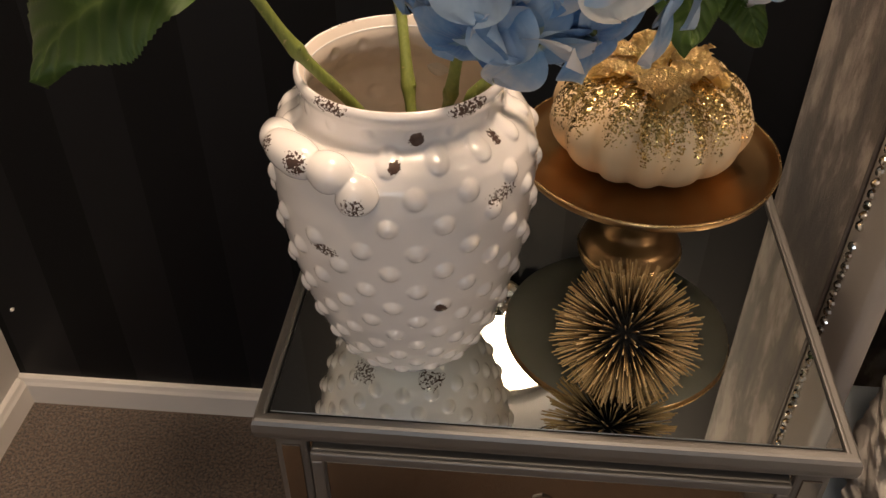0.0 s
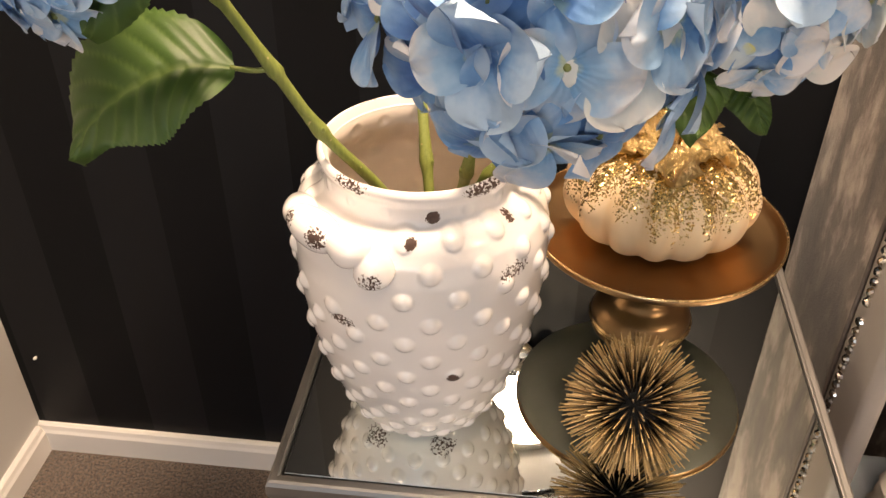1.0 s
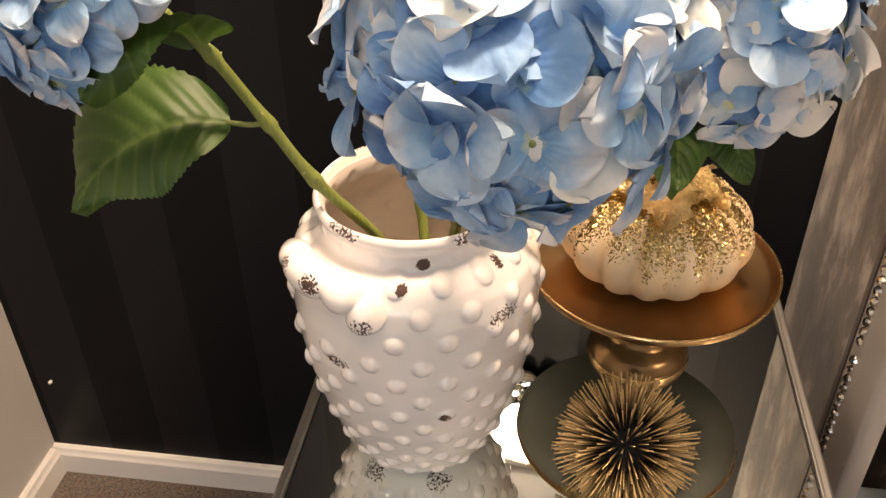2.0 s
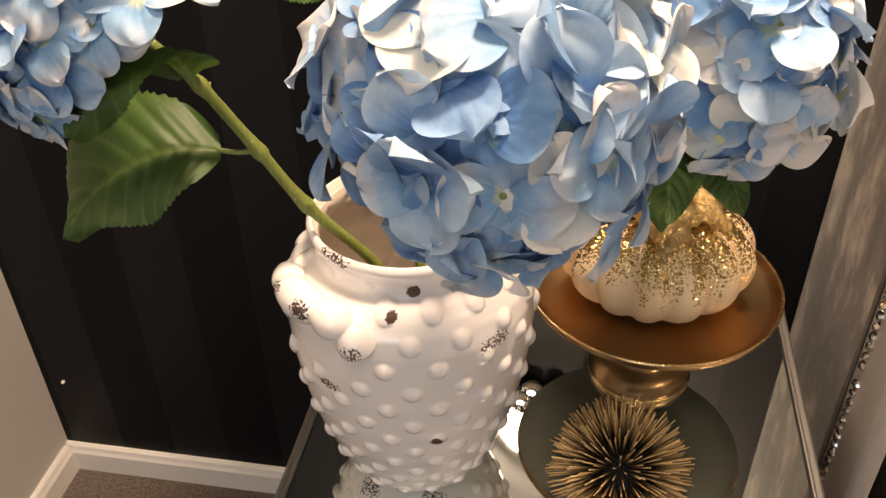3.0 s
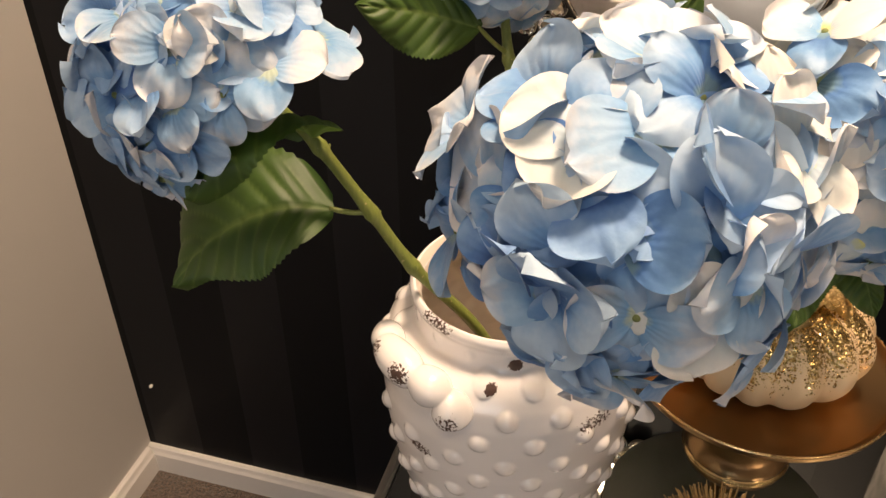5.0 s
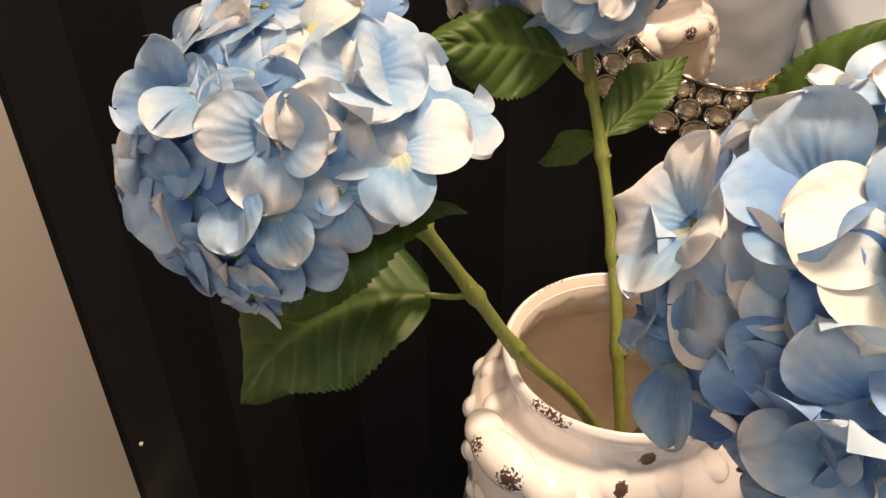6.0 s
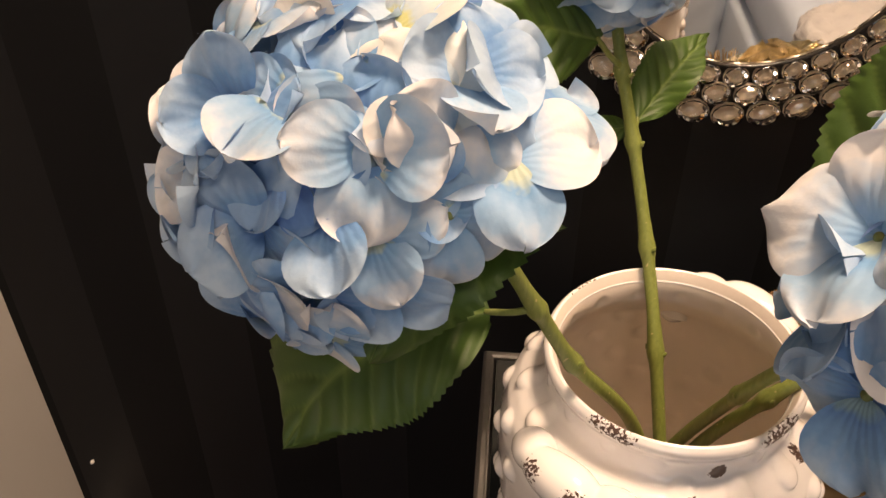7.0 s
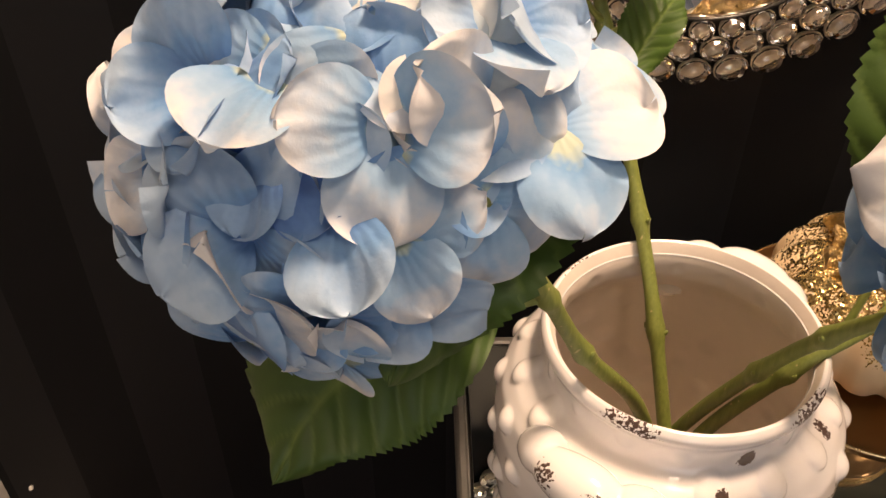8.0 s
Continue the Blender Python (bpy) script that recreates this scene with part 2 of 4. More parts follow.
SMOKED = mirror_glass("antique_mirror", (0.42, 0.36, 0.30), 0.06)
BRONZE = surface("antique_gold_metal", (0.43, 0.28, 0.14), 0.29, 1.0, vary=0.08, scale=14, fine=330, bump=0.03, dist=0.0003, rough_vary=0.05)
BRASS_EDGE = surface("rubbed_gold_edge", (0.83, 0.60, 0.30), 0.26, 1.0, vary=0.12, scale=40, bump=0.1)
def wire_gold():
    """Gold wire with the shade between wires painted in, darker towards the ball's middle."""
    m, nt, b = nodes_of("gold_wire")
    v = coords(nt)
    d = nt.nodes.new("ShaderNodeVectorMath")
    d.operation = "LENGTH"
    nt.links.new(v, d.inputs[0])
    # painted shade: near black at the core, plain gold at the tips
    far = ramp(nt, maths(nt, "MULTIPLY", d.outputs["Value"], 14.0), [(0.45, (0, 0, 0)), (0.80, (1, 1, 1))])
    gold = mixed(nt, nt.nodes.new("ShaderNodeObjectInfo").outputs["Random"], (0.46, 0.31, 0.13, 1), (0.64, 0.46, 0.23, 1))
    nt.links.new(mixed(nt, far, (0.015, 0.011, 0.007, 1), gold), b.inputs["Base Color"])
    b.inputs["Metallic"].default_value = 0.5
    b.inputs["Roughness"].default_value = 0.5
    return m


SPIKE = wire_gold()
SPIKE_TIP = surface("pale_gold_tip", (0.9, 0.76, 0.52), 0.3, 1.0, vary=0.05, bump=0.0)
CRYSTAL = glassy("crystal", (0.97, 0.95, 0.93))
SETTING = surface("black_bead_setting", (0.02, 0.018, 0.016), 0.3, 0.4, vary=0.2)
FOIL_CUP = surface("silver_foil_cup", (0.90, 0.80, 0.68), 0.45, 0.8, vary=0.15, scale=200, bump=0.0)
STUD = surface("crystal_stud", (0.83, 0.80, 0.76), 0.1, 1.0, vary=0.15, scale=300, bump=0.0)
FLUFF = surface("white_plush", (0.80, 0.76, 0.72), 0.95, vary=0.06, scale=40, fine=700, bump=0.8, dist=0.004)
LINEN = surface("pale_blue_bed_linen", (0.62, 0.70, 0.80), 0.8, vary=0.06, scale=12, fine=600, bump=0.3)
DARK_CLOTH = surface("black_cloth", (0.012, 0.011, 0.012), 0.8, vary=0.3, scale=20)
SEED = surface("green_floret_eye", (0.16, 0.19, 0.06), 0.6, vary=0.3, scale=300)
PETALS = [
    petal_paint("petal_blue", (0.075, 0.195, 0.47), (0.155, 0.325, 0.60), (0.42, 0.56, 0.73), (0.16, 0.29, 0.38)),
    petal_paint("petal_pale", (0.15, 0.33, 0.59), (0.31, 0.48, 0.69), (0.71, 0.71, 0.735), (0.42, 0.51, 0.42)),
    petal_paint("petal_cream", (0.44, 0.55, 0.64), (0.64, 0.69, 0.70), (0.80, 0.77, 0.74), (0.56, 0.58, 0.26)),
    petal_paint("petal_deep", (0.05, 0.125, 0.38), (0.10, 0.225, 0.51), (0.24, 0.40, 0.64), (0.09, 0.18, 0.40)),
]


# ---- building helpers ----
def to_object(name, bm, material, parent=None, label="", smooth=True):
    me = bpy.data.meshes.new(name)
    bm.normal_update()
    bm.to_mesh(me)
    bm.free()
    for poly in me.polygons:
        poly.use_smooth = smooth
    me.materials.append(material)
    ob = new(name, me)
    ob.parent = parent
    if label:
        ob["label"] = label
    return ob


def part(name, bm, material, parent, label="", smooth=True):
    return to_object(name, bm, material, parent, label, smooth)


def shared(name, me, parent, m=None):
    ob = new(name, me)
    ob.parent = parent
    if m is not None:
        ob.matrix_basis = m
    return ob


def thing(name, at, label, category, group="", kind=""):
    ob = new(name)
    ob.empty_display_size = 0.02
    ob.matrix_basis = Matrix.Translation(at)
    return tagged(ob, label, category, group, kind)


def box(x0, x1, y0, y1, z0, z1, bevel=0.0, segments=2, bm=None):
    own = bmesh.new()
    bmesh.ops.create_cube(own, size=1)
    bmesh.ops.scale(own, vec=(x1 - x0, y1 - y0, z1 - z0), verts=own.verts)
    bmesh.ops.translate(own, vec=((x0 + x1) / 2, (y0 + y1) / 2, (z0 + z1) / 2), verts=own.verts)
    if bevel:
        bmesh.ops.bevel(own, geom=own.edges[:], offset=bevel, segments=segments, profile=0.5, affect="EDGES")
    if bm is None:
        return own
    me = bpy.data.meshes.new("scratch")
    own.to_mesh(me)
    own.free()
    bm.from_mesh(me)
    bpy.data.meshes.remove(me)
    return bm


def lathe(profile, seg=96, shape=None):
    """Turns (radius, height) pairs round z. shape(angle, radius, height, index) may move each point."""
    bm = bmesh.new()
    rings = []
    for i, (r, z) in enumerate(profile):
        ring = []
        for k in range(seg):
            a = 2 * math.pi * k / seg
            rr, zz = shape(a, r, z, i) if shape else (r, z)
            ring.append(bm.verts.new((rr * math.cos(a), rr * math.sin(a), zz)))
        rings.append(ring)
    for a, b in zip(rings, rings[1:]):
        for k in range(seg):
            bm.faces.new((a[k], a[(k + 1) % seg], b[(k + 1) % seg], b[k]))
    return bm


def capped(bm, seg, first=True, last=True):
    bm.verts.ensure_lookup_table()
    n = len(bm.verts)
    if first:
        bm.faces.new([bm.verts[k] for k in reversed(range(seg))])
    if last:
        bm.faces.new([bm.verts[n - seg + k] for k in range(seg)])
    return bm


def spline(points, n):
    """n points along a smooth curve through the points."""
    pts = [Vector(p) for p in points]
    pts = [pts[0] * 2 - pts[1], *pts, pts[-1] * 2 - pts[-2]]
    out = []
    spans = len(pts) - 3
    for i in range(n):
        s = i / (n - 1) * spans
        k = min(int(s), spans - 1)
        t = s - k
        a, b, c, d = pts[k : k + 4]
        out.append(0.5 * (2 * b + (c - a) * t + (2 * a - 5 * b + 4 * c - d) * t * t + (3 * b - a - 3 * c + d) * t ** 3))
    return out


def tube(points, radii, seg=10, bm=None, caps=True):
    bm = bm or bmesh.new()
    up = Vector((0.3, 0.9, 0.2)).normalized()
    rings = []
    for i, p in enumerate(points):
        d = (points[min(i + 1, len(points) - 1)] - points[max(i - 1, 0)]).normalized()
        e1 = (up - d * up.dot(d)).normalized()
        e2 = d.cross(e1)
        rings.append([bm.verts.new(p + radii[i] * (math.cos(2 * math.pi * k / seg) * e1 + math.sin(2 * math.pi * k / seg) * e2)) for k in range(seg)])
    for a, b in zip(rings, rings[1:]):
        for k in range(seg):
            bm.faces.new((a[k], a[(k + 1) % seg], b[(k + 1) % seg], b[k]))
    if caps:
        bm.faces.new(reversed(rings[0]))
        bm.faces.new(rings[-1])
    return bm


def structure(name, bm, material, label, smooth=False):
    return tagged(to_object(name, bm, material, None, "", smooth), label, name.split("_")[0], kind="structure")


# ---- the room ----
X0, X1, Y0, Y1, H, TH = ROOM_X0, ROOM_X1, ROOM_Y0, ROOM_Y1, ROOM_H, 0.12
structure("floor", box(X0 - TH, X1 + TH, Y0 - TH, Y1 + TH, -0.1, 0.0), CARPET, "brown short-pile bedroom carpet")
structure("ceiling", box(X0 - TH, X1 + TH, Y0 - TH, Y1 + TH, H, H + 0.1), CEILING, "plain white painted ceiling")
structure("wall_north", box(X0 - TH, X1 + TH, Y1, Y1 + TH, 0, H), WALLPAPER, "black wallpaper with matt and satin vertical stripes")
structure("wall_west", box(X0 - TH, X0, Y0 - TH, Y1, 0, H), PAINT, "pale warm grey painted side wall")
structure("wall_east", box(X1, X1 + TH, Y0 - TH, Y1, 0, H), PAINT, "pale warm grey painted wall")
WX0, WX1, WZ0, WZ1 = -0.7, 0.6, 0.95, 2.15
south = box(X0, WX0, Y0 - TH, Y0, 0, H)
box(WX1, X1, Y0 - TH, Y0, 0, H, bm=south)
box(WX0, WX1, Y0 - TH, Y0, 0, WZ0, bm=south)
box(WX0, WX1, Y0 - TH, Y0, WZ1, H, bm=south)
structure("wall_south", south, PAINT, "pale painted wall with a window opening")
window = thing("window_1", ((WX0 + WX1) / 2, Y0 - 0.06, WZ0), "white framed bedroom window", "window", kind="structure")
half, tall = (WX1 - WX0) / 2, WZ1 - WZ0
for x0, x1, z0, z1 in ((-half, -half + 0.05, 0, tall), (half - 0.05, half, 0, tall), (-half + 0.05, half - 0.05, 0, 0.05), (-half + 0.05, half - 0.05, tall - 0.05, tall), (-0.025, 0.025, 0.05, tall - 0.05)):
    part("window_frame", box(x0, x1, -0.03, 0.03, z0, z1, 0.003), TRIM, window)


def baseboard(name, length, m, label):
    """Skirting with a chamfered top edge; runs along x, its back at y = 0."""
    bm = bmesh.new()
    prof = [(0, 0), (-0.014, 0), (-0.014, 0.046), (-0.011, 0.052), (-0.009, 0.060), (-0.005, 0.063), (0, 0.063)]
    a = [bm.verts.new((0, y, z)) for y, z in prof]
    b = [bm.verts.new((length, y, z)) for y, z in prof]
    for k in range(len(prof)):
        j = (k + 1) % len(prof)
        bm.faces.new((a[k], b[k], b[j], a[j]))
    bm.faces.new(reversed(a))
    bm.faces.new(b)
    bmesh.ops.recalc_face_normals(bm, faces=bm.faces)
    ob = structure(name, bm, TRIM, label)
    ob.matrix_basis = m


baseboard("baseboard", X1 - X0, pose(X0, Y1, 0), "white painted skirting board below the striped wall")
baseboard("baseboard", Y1 - 0.014 - Y0, pose(X0, Y0, 0, 0, 0, 90), "white painted skirting board below the pale wall")

nail = to_object("wall_nail", lathe([(0.0001, 0.007), (0.0022, 0.0065), (0.0032, 0.004), (0.0028, 0.001), (0.0012, 0), (0.0012, -0.006)], 12), TRIM)
nail.matrix_basis = pose(-0.728, Y1 - 0.001, 0.226, 90, 0, 0)
tagged(nail, "small white wall plug in the striped wallpaper", "wall plug")

fixtures = []
for lx, ly in DOWNLIGHTS:
    dl = thing("downlight", (lx, ly, H), "round recessed ceiling downlight with white rim", "downlight", "ceiling downlights")
    part("rim", lathe([(0.041, -0.002), (0.043, -0.006), (0.052, -0.006), (0.055, -0.001), (0.055, 0.002)], 40), TRIM, dl)
    disc = lathe([(0.0005, -0.0025), (0.04, -0.0025)], 40)
    part("lens", disc, glow("warm_lamp_lens", (1.0, 0.85, 0.68), 14.0) if not fixtures else fixtures[0], dl, "glowing warm lens")
    fixtures.append(bpy.data.materials["warm_lamp_lens"])

dome = thing("ceiling_lamp", (*DOME, H), "round opal glass ceiling lamp, switched on", "ceiling lamp")
part("base_ring", lathe([(0.0005, -0.001), (0.215, -0.001), (0.222, -0.006), (0.222, -0.024), (0.212, -0.028)], 64), TRIM, dome, "white metal ring")
part("shade", lathe([(0.211, -0.022), (0.205, -0.045), (0.18, -0.062), (0.12, -0.075), (0.06, -0.080), (0.0005, -0.081)], 64), glow("lit_opal_glass", (1.0, 0.78, 0.56), 18.0), dome, "glowing opal glass bowl")

# ---- mirrored side cabinet ----
TX0, TX1, TY0, TY1, TZ = -0.134, 0.408, 0.256, 0.676, 0.6165
cab = thing("side_cabinet", ((TX0 + TX1) / 2, (TY0 + TY1) / 2, 0), "mirrored bedside cabinet with silver edging and one drawer", "cabinet")
CX, CY = (TX0 + TX1) / 2, (TY0 + TY1) / 2
hx, hy = (TX1 - TX0) / 2, (TY1 - TY0) / 2


def rail(length, width):
    """Moulded top edge along x from 0 to length: outer nose, flat crown, inner lip. Mitred at both ends."""
    prof = [(0.012, -0.026), (0.004, -0.024), (0.0015, -0.020), (0.0, -0.014), (0.0005, -0.004), (0.003, 0.0), (0.006, 0.0016), (0.0125, 0.0016), (0.0145, 0.0004), (width, 0.0002), (width, -0.006)]
    prof = [(0.75 * y, z) for y, z in prof]
    bm = bmesh.new()
    a = [bm.verts.new((max(y, 0.0), y, z)) for y, z in prof]
    b = [bm.verts.new((length - max(y, 0.0), y, z)) for y, z in prof]
    for k in range(len(prof) - 1):
        bm.faces.new((a[k], b[k], b[k + 1], a[k + 1]))
    bm.faces.new((a[-1], b[-1], b[0], a[0]))
    bmesh.ops.recalc_face_normals(bm, faces=bm.faces)
    return bm


RW = 0.0165
for length, m in ((2 * hx, pose(-hx, -hy, TZ)), (2 * hy, pose(hx, -hy, TZ, 0, 0, 90)), (2 * hx, pose(hx, hy, TZ, 0, 0, 180)), (2 * hy, pose(-hx, hy, TZ, 0, 0, 270))):
    part("top_edge", rail(length, RW), SILVER, cab, "brushed silver moulded edge", False).matrix_basis = m
part("groove", box(-hx + 0.0095, hx - 0.0095, -hy + 0.0095, hy - 0.0095, TZ - 0.02, TZ - 0.0030), DARK_SILVER, cab, "dark shadow gap round the mirror")
part("top_mirror", box(-hx + 0.0150, hx - 0.0150, -hy + 0.0150, hy - 0.0150, TZ - 0.01, TZ, 0.0006, 1), MIRROR, cab, "silvered glass top", False)
BX, BY0, BY1, BZ0 = hx - 0.014, -hy + 0.014, hy - 0.012, 0.12
part("body", box(-BX + 0.004, BX - 0.004, BY0 + 0.006, BY1, BZ0, TZ - 0.0245), SMOKED, cab, "", False)
for sx in (-1, 1):
    for y0 in (BY0, BY1 - 0.03):
        part("post", box(sx * (BX - 0.016) - 0.016, sx * (BX - 0.016) + 0.016, y0, y0 + 0.032, 0.0, TZ - 0.0265, 0.0035), SILVER, cab, "silver corner post", False)
        part("post_mirror", box(sx * (BX - 0.016) - 0.009, sx * (BX - 0.016) + 0.009, y0 - 0.002, y0 + 0.001, 0.14, TZ - 0.045, 0.0005, 1), SMOKED, cab, "narrow mirror inlay", False)
part("under_moulding", box(-BX - 0.004, BX + 0.004, BY0 - 0.005, BY1, TZ - 0.0345, TZ - 0.0262, 0.003), SILVER, cab, "", False)
drawer = part("drawer", box(-BX + 0.036, BX - 0.036, BY0 - 0.006, BY0 + 0.012, 0.33, TZ - 0.043, 0.002), SILVER, cab, "silver framed drawer front", False)
for x0, x1, z0, z1 in ((-BX + 0.036, BX - 0.036, TZ - 0.055, TZ - 0.043), (-BX + 0.036, BX - 0.036, 0.33, 0.342), (-BX + 0.036, -BX + 0.048, 0.342, TZ - 0.055), (BX - 0.048, BX - 0.036, 0.342, TZ - 0.055)):
    part("bead", box(x0, x1, BY0 - 0.011, BY0 - 0.005, z0, z1, 0.002), SILVER, drawer, "", False)
part("drawer_mirror", box(-BX + 0.05, BX - 0.05, BY0 - 0.0085, BY0 - 0.005, 0.344, TZ - 0.057, 0.0008, 1), SMOKED, drawer, "smoked mirror panel", False)
knob = lathe([(0.0001, 0.022), (0.007, 0.021), (0.012, 0.016), (0.0125, 0.012), (0.006, 0.006), (0.004, 0.0), (0.004, -0.004)], 8)
part("knob", knob, CRYSTAL, drawer, "faceted crystal knob", False).matrix_basis = pose(0, BY0 - 0.009, 0.50, 90, 0, 0)
lower = part("door", box(-BX + 0.036, BX - 0.036, BY0 - 0.006, BY0 + 0.012, 0.13, 0.322, 0.002), SILVER, cab, "", False)
part("door_mirror", box(-BX + 0.05, BX - 0.05, BY0 - 0.0085, BY0 - 0.005, 0.144, 0.308, 0.0008, 1), SMOKED, lower, "smoked mirror panel", False)

# ---- vase ----
VX, VY = -0.002, 0.387
OUT = [(0.0, 0.0570), (0.004, 0.0615), (0.015, 0.0700), (0.05, 0.0855), (0.09, 0.0978), (0.13, 0.1062), (0.17, 0.1112), (0.205, 0.1128), (0.228, 0.1122), (0.246, 0.1080), (0.257, 0.1010), (0.264, 0.0940), (0.2675, 0.0872), (0.2705, 0.0842), (0.278, 0.0828), (0.286, 0.0832), (0.2905, 0.0856), (0.2945, 0.0870), (0.298, 0.0862), (0.3, 0.0838)]
INN = [(0.3, 0.0815), (0.2978, 0.0797), (0.2945, 0.0793), (0.2925, 0.0772), (0.288, 0.0767), (0.281, 0.0762), (0.270, 0.0795), (0.260, 0.0880), (0.245, 0.0985), (0.205, 0.1050), (0.17, 0.1035), (0.13, 0.0985), (0.09, 0.0900), (0.05, 0.0765), (0.015, 0.0560), (0.012, 0.0010)]


def finer(profile, step):
    z, r = np.array(profile).T
    s = np.r_[0, np.cumsum(np.hypot(np.diff(z), np.diff(r)))]
    at = np.linspace(0, s[-1], int(s[-1] / step))
    # smooth through the given points
    zz, rr = np.interp(at, s, z), np.interp(at, s, r)
    for _ in range(5):
        zz[1:-1] = (zz[:-2] + 2 * zz[1:-1] + zz[2:]) / 4
        rr[1:-1] = (rr[:-2] + 2 * rr[1:-1] + rr[2:]) / 4
    return list(zip(rr, zz))


BUMP_Z = (0.2645, 0.2405, 0.2160, 0.1910, 0.1695, 0.1480, 0.1275, 0.1080, 0.0890, 0.0705, 0.0530, 0.0360, 0.0190)
BUMP_ROWS = [(zb, 16, 0.5 * (k % 2), 0.0092 - 0.00018 * k) for k, zb in enumerate(BUMP_Z)]
NECK_ROWS = [(0.2795, 16, 0.5, 0.0055)]


def bumps(a, z, inward=False):
    """Height of the moulded hobnails at angle a and height z."""
    out = 0.0
    for zc, n, off, size in BUMP_ROWS + NECK_ROWS:
        dz = (z - zc) / size
        if abs(dz) > 1.0:
            continue
        step = 2 * math.pi / n
        near = (round((a + math.pi / 2) / step - off) + off) * step - math.pi / 2
        r = float(np.interp(zc, [p[0] for p in OUT], [p[1] for p in OUT]))
        da = (a - near + math.pi) % (2 * math.pi) - math.pi
        if zc > 0.21 and (math.degrees(near) + 153) % 180 < 60 and zc < 0.27:
            continue
        d2 = dz * dz + (da * r / size) ** 2
        if d2 < 1:
            neck = zc > 0.27
            out += (0.0012 if neck else 0.52 * size) * (1 - d2) ** (0.8 if not neck else 1.0)
    return out


WEAR = [  # angle in degrees, height, half width, half height, strength
    (-76, 0.2775, 0.0056, 0.0052, 1.5), (-87, 0.2625, 0.0046, 0.0040, 1.3), (-68.5, 0.1270, 0.0052, 0.0048, 1.4), (-34, 0.2645, 0.0042, 0.0046, 0.95),
    (-122, 0.2965, 0.017, 0.006, 0.84), (-47, 0.2955, 0.019, 0.006, 0.84), (133, 0.2965, 0.017, 0.006, 0.8),
    (-40, 0.226, 0.018, 0.008, 0.74), (-119, 0.181, 0.015, 0.006, 0.82), (-128, 0.010, 0.014, 0.009, 0.74),
    (-66, 0.008, 0.014, 0.008, 0.74), (20, 0.20, 0.016, 0.010, 0.70), (70, 0.15, 0.016, 0.010, 0.70), (160, 0.17, 0.016, 0.010, 0.70), (110, 0.02, 0.013, 0.012, 0.7),
]


def wear_at(a, z, r):
    best = 0.0
    for deg, zc, w, h, s in WEAR:
        da = (a - radians(deg) + math.pi) % (2 * math.pi) - math.pi
        d2 = (da * r / w) ** 2 + ((z - zc) / h) ** 2
        if d2 < 1.6:
            best = max(best, s * (1 - (d2 / 1.6) ** 2))
    return best


vase = thing("vase", (VX, VY, TZ), "white distressed ceramic hobnail vase with two lug handles", "vase")
SEG = 400
outer = finer(OUT, 0.0013)
vbm = lathe(outer, SEG, lambda a, r, z, i: (r + bumps(a, z), z))
vase_body = part("body", vbm, GLAZE, vase)
inner = finer(INN, 0.002)
inside = part("inner_wall", lathe(inner, 220, lambda a, r, z, i: (r + (2.2 if z > 0.272 else 0.55) * bumps(a, z), z)), surface("unglazed_cream_inside", (0.74, 0.66, 0.59), 0.55, vary=0.1, scale=30, bump=0.2), vase, "beige glazed inside with dimples")
edge = part("lip", lathe([outer[-1], (0.0827, 0.3007), inner[0]], SEG), GLAZE, vase)
bead_ring = [(0.0788 + 0.0015 * math.cos(a), 0.2915 + 0.0015 * math.sin(a)) for a in np.linspace(0, 2 * math.pi, 9)]
part("inner_bead", lathe(bead_ring[::-1], 200), GLAZE, vase, "raised ring inside the mouth")
part("foot", capped(lathe([(0.054, 0.0035), (0.054, 0.0), (0.0565, 0.0), (0.0565, 0.004)], 96), 96, True, False), GLAZE, vase)


def wear_on(ob):
    me = ob.data
    layer = me.attributes.new("wear", "FLOAT", "POINT")
    vals = np.zeros(len(me.vertices), np.float32)
    for v in me.vertices:
        x, y, z = v.co
        vals[v.index] = wear_at(math.atan2(y, x), z, math.hypot(x, y))
    layer.data.foreach_set("value", vals)


wear_on(vase_body)
wear_on(edge)


def handle(turn):
    """A lug of swelling lumps that lies along the shoulder."""
    def at(deg, r, z):
        return Vector((r * math.cos(radians(deg)), r * math.sin(radians(deg)), z))
    line = spline([at(-151 + turn, 0.098, 0.258), at(-142 + turn, 0.1130, 0.2640), at(-125 + turn, 0.1140, 0.2640), at(-114 + turn, 0.1130, 0.2620), at(-106 + turn, 0.1120, 0.2550), at(-101.5 + turn, 0.1110, 0.2430), at(-100 + turn, 0.1080, 0.2290)], 90)
    radii = []
    for i in range(90):
        s = i / 89
        lump = abs(math.sin(math.pi * (0.30 + 4.0 * s))) ** 0.8 if s < 0.675 else abs(math.sin(math.pi * min(0.5, 4.0 * (s - 0.675))))
        radii.append((0.0106 + 0.0054 * lump + 0.0006 * s) * math.sqrt(min(1, 0.04 + 10 * s, 0.02 + 8 * (1 - s))))
    bm = tube(line, radii, 24)
    ob = part("handle", bm, GLAZE, vase, "lumpy moulded lug")
    me = ob.data
    spots = [(line[19], 0.0095, 0.88), (line[33], 0.0105, 0.95), (line[80], 0.011, 0.8)]
    layer = me.attributes.new("wear", "FLOAT", "POINT")
    vals = np.zeros(len(me.vertices), np.float32)
    for v in me.vertices:
        for c, w, s in spots:
            out = Vector((c.x, c.y, 0)).normalized() * 0.012 + Vector((0, 0, 0.005))
            d = (v.co - c - out).length / w
            if d < 1.2:
                vals[v.index] = max(vals[v.index], s * (1 - (d / 1.2) ** 3))
    layer.data.foreach_set("value", vals)


handle(0)
handle(180)

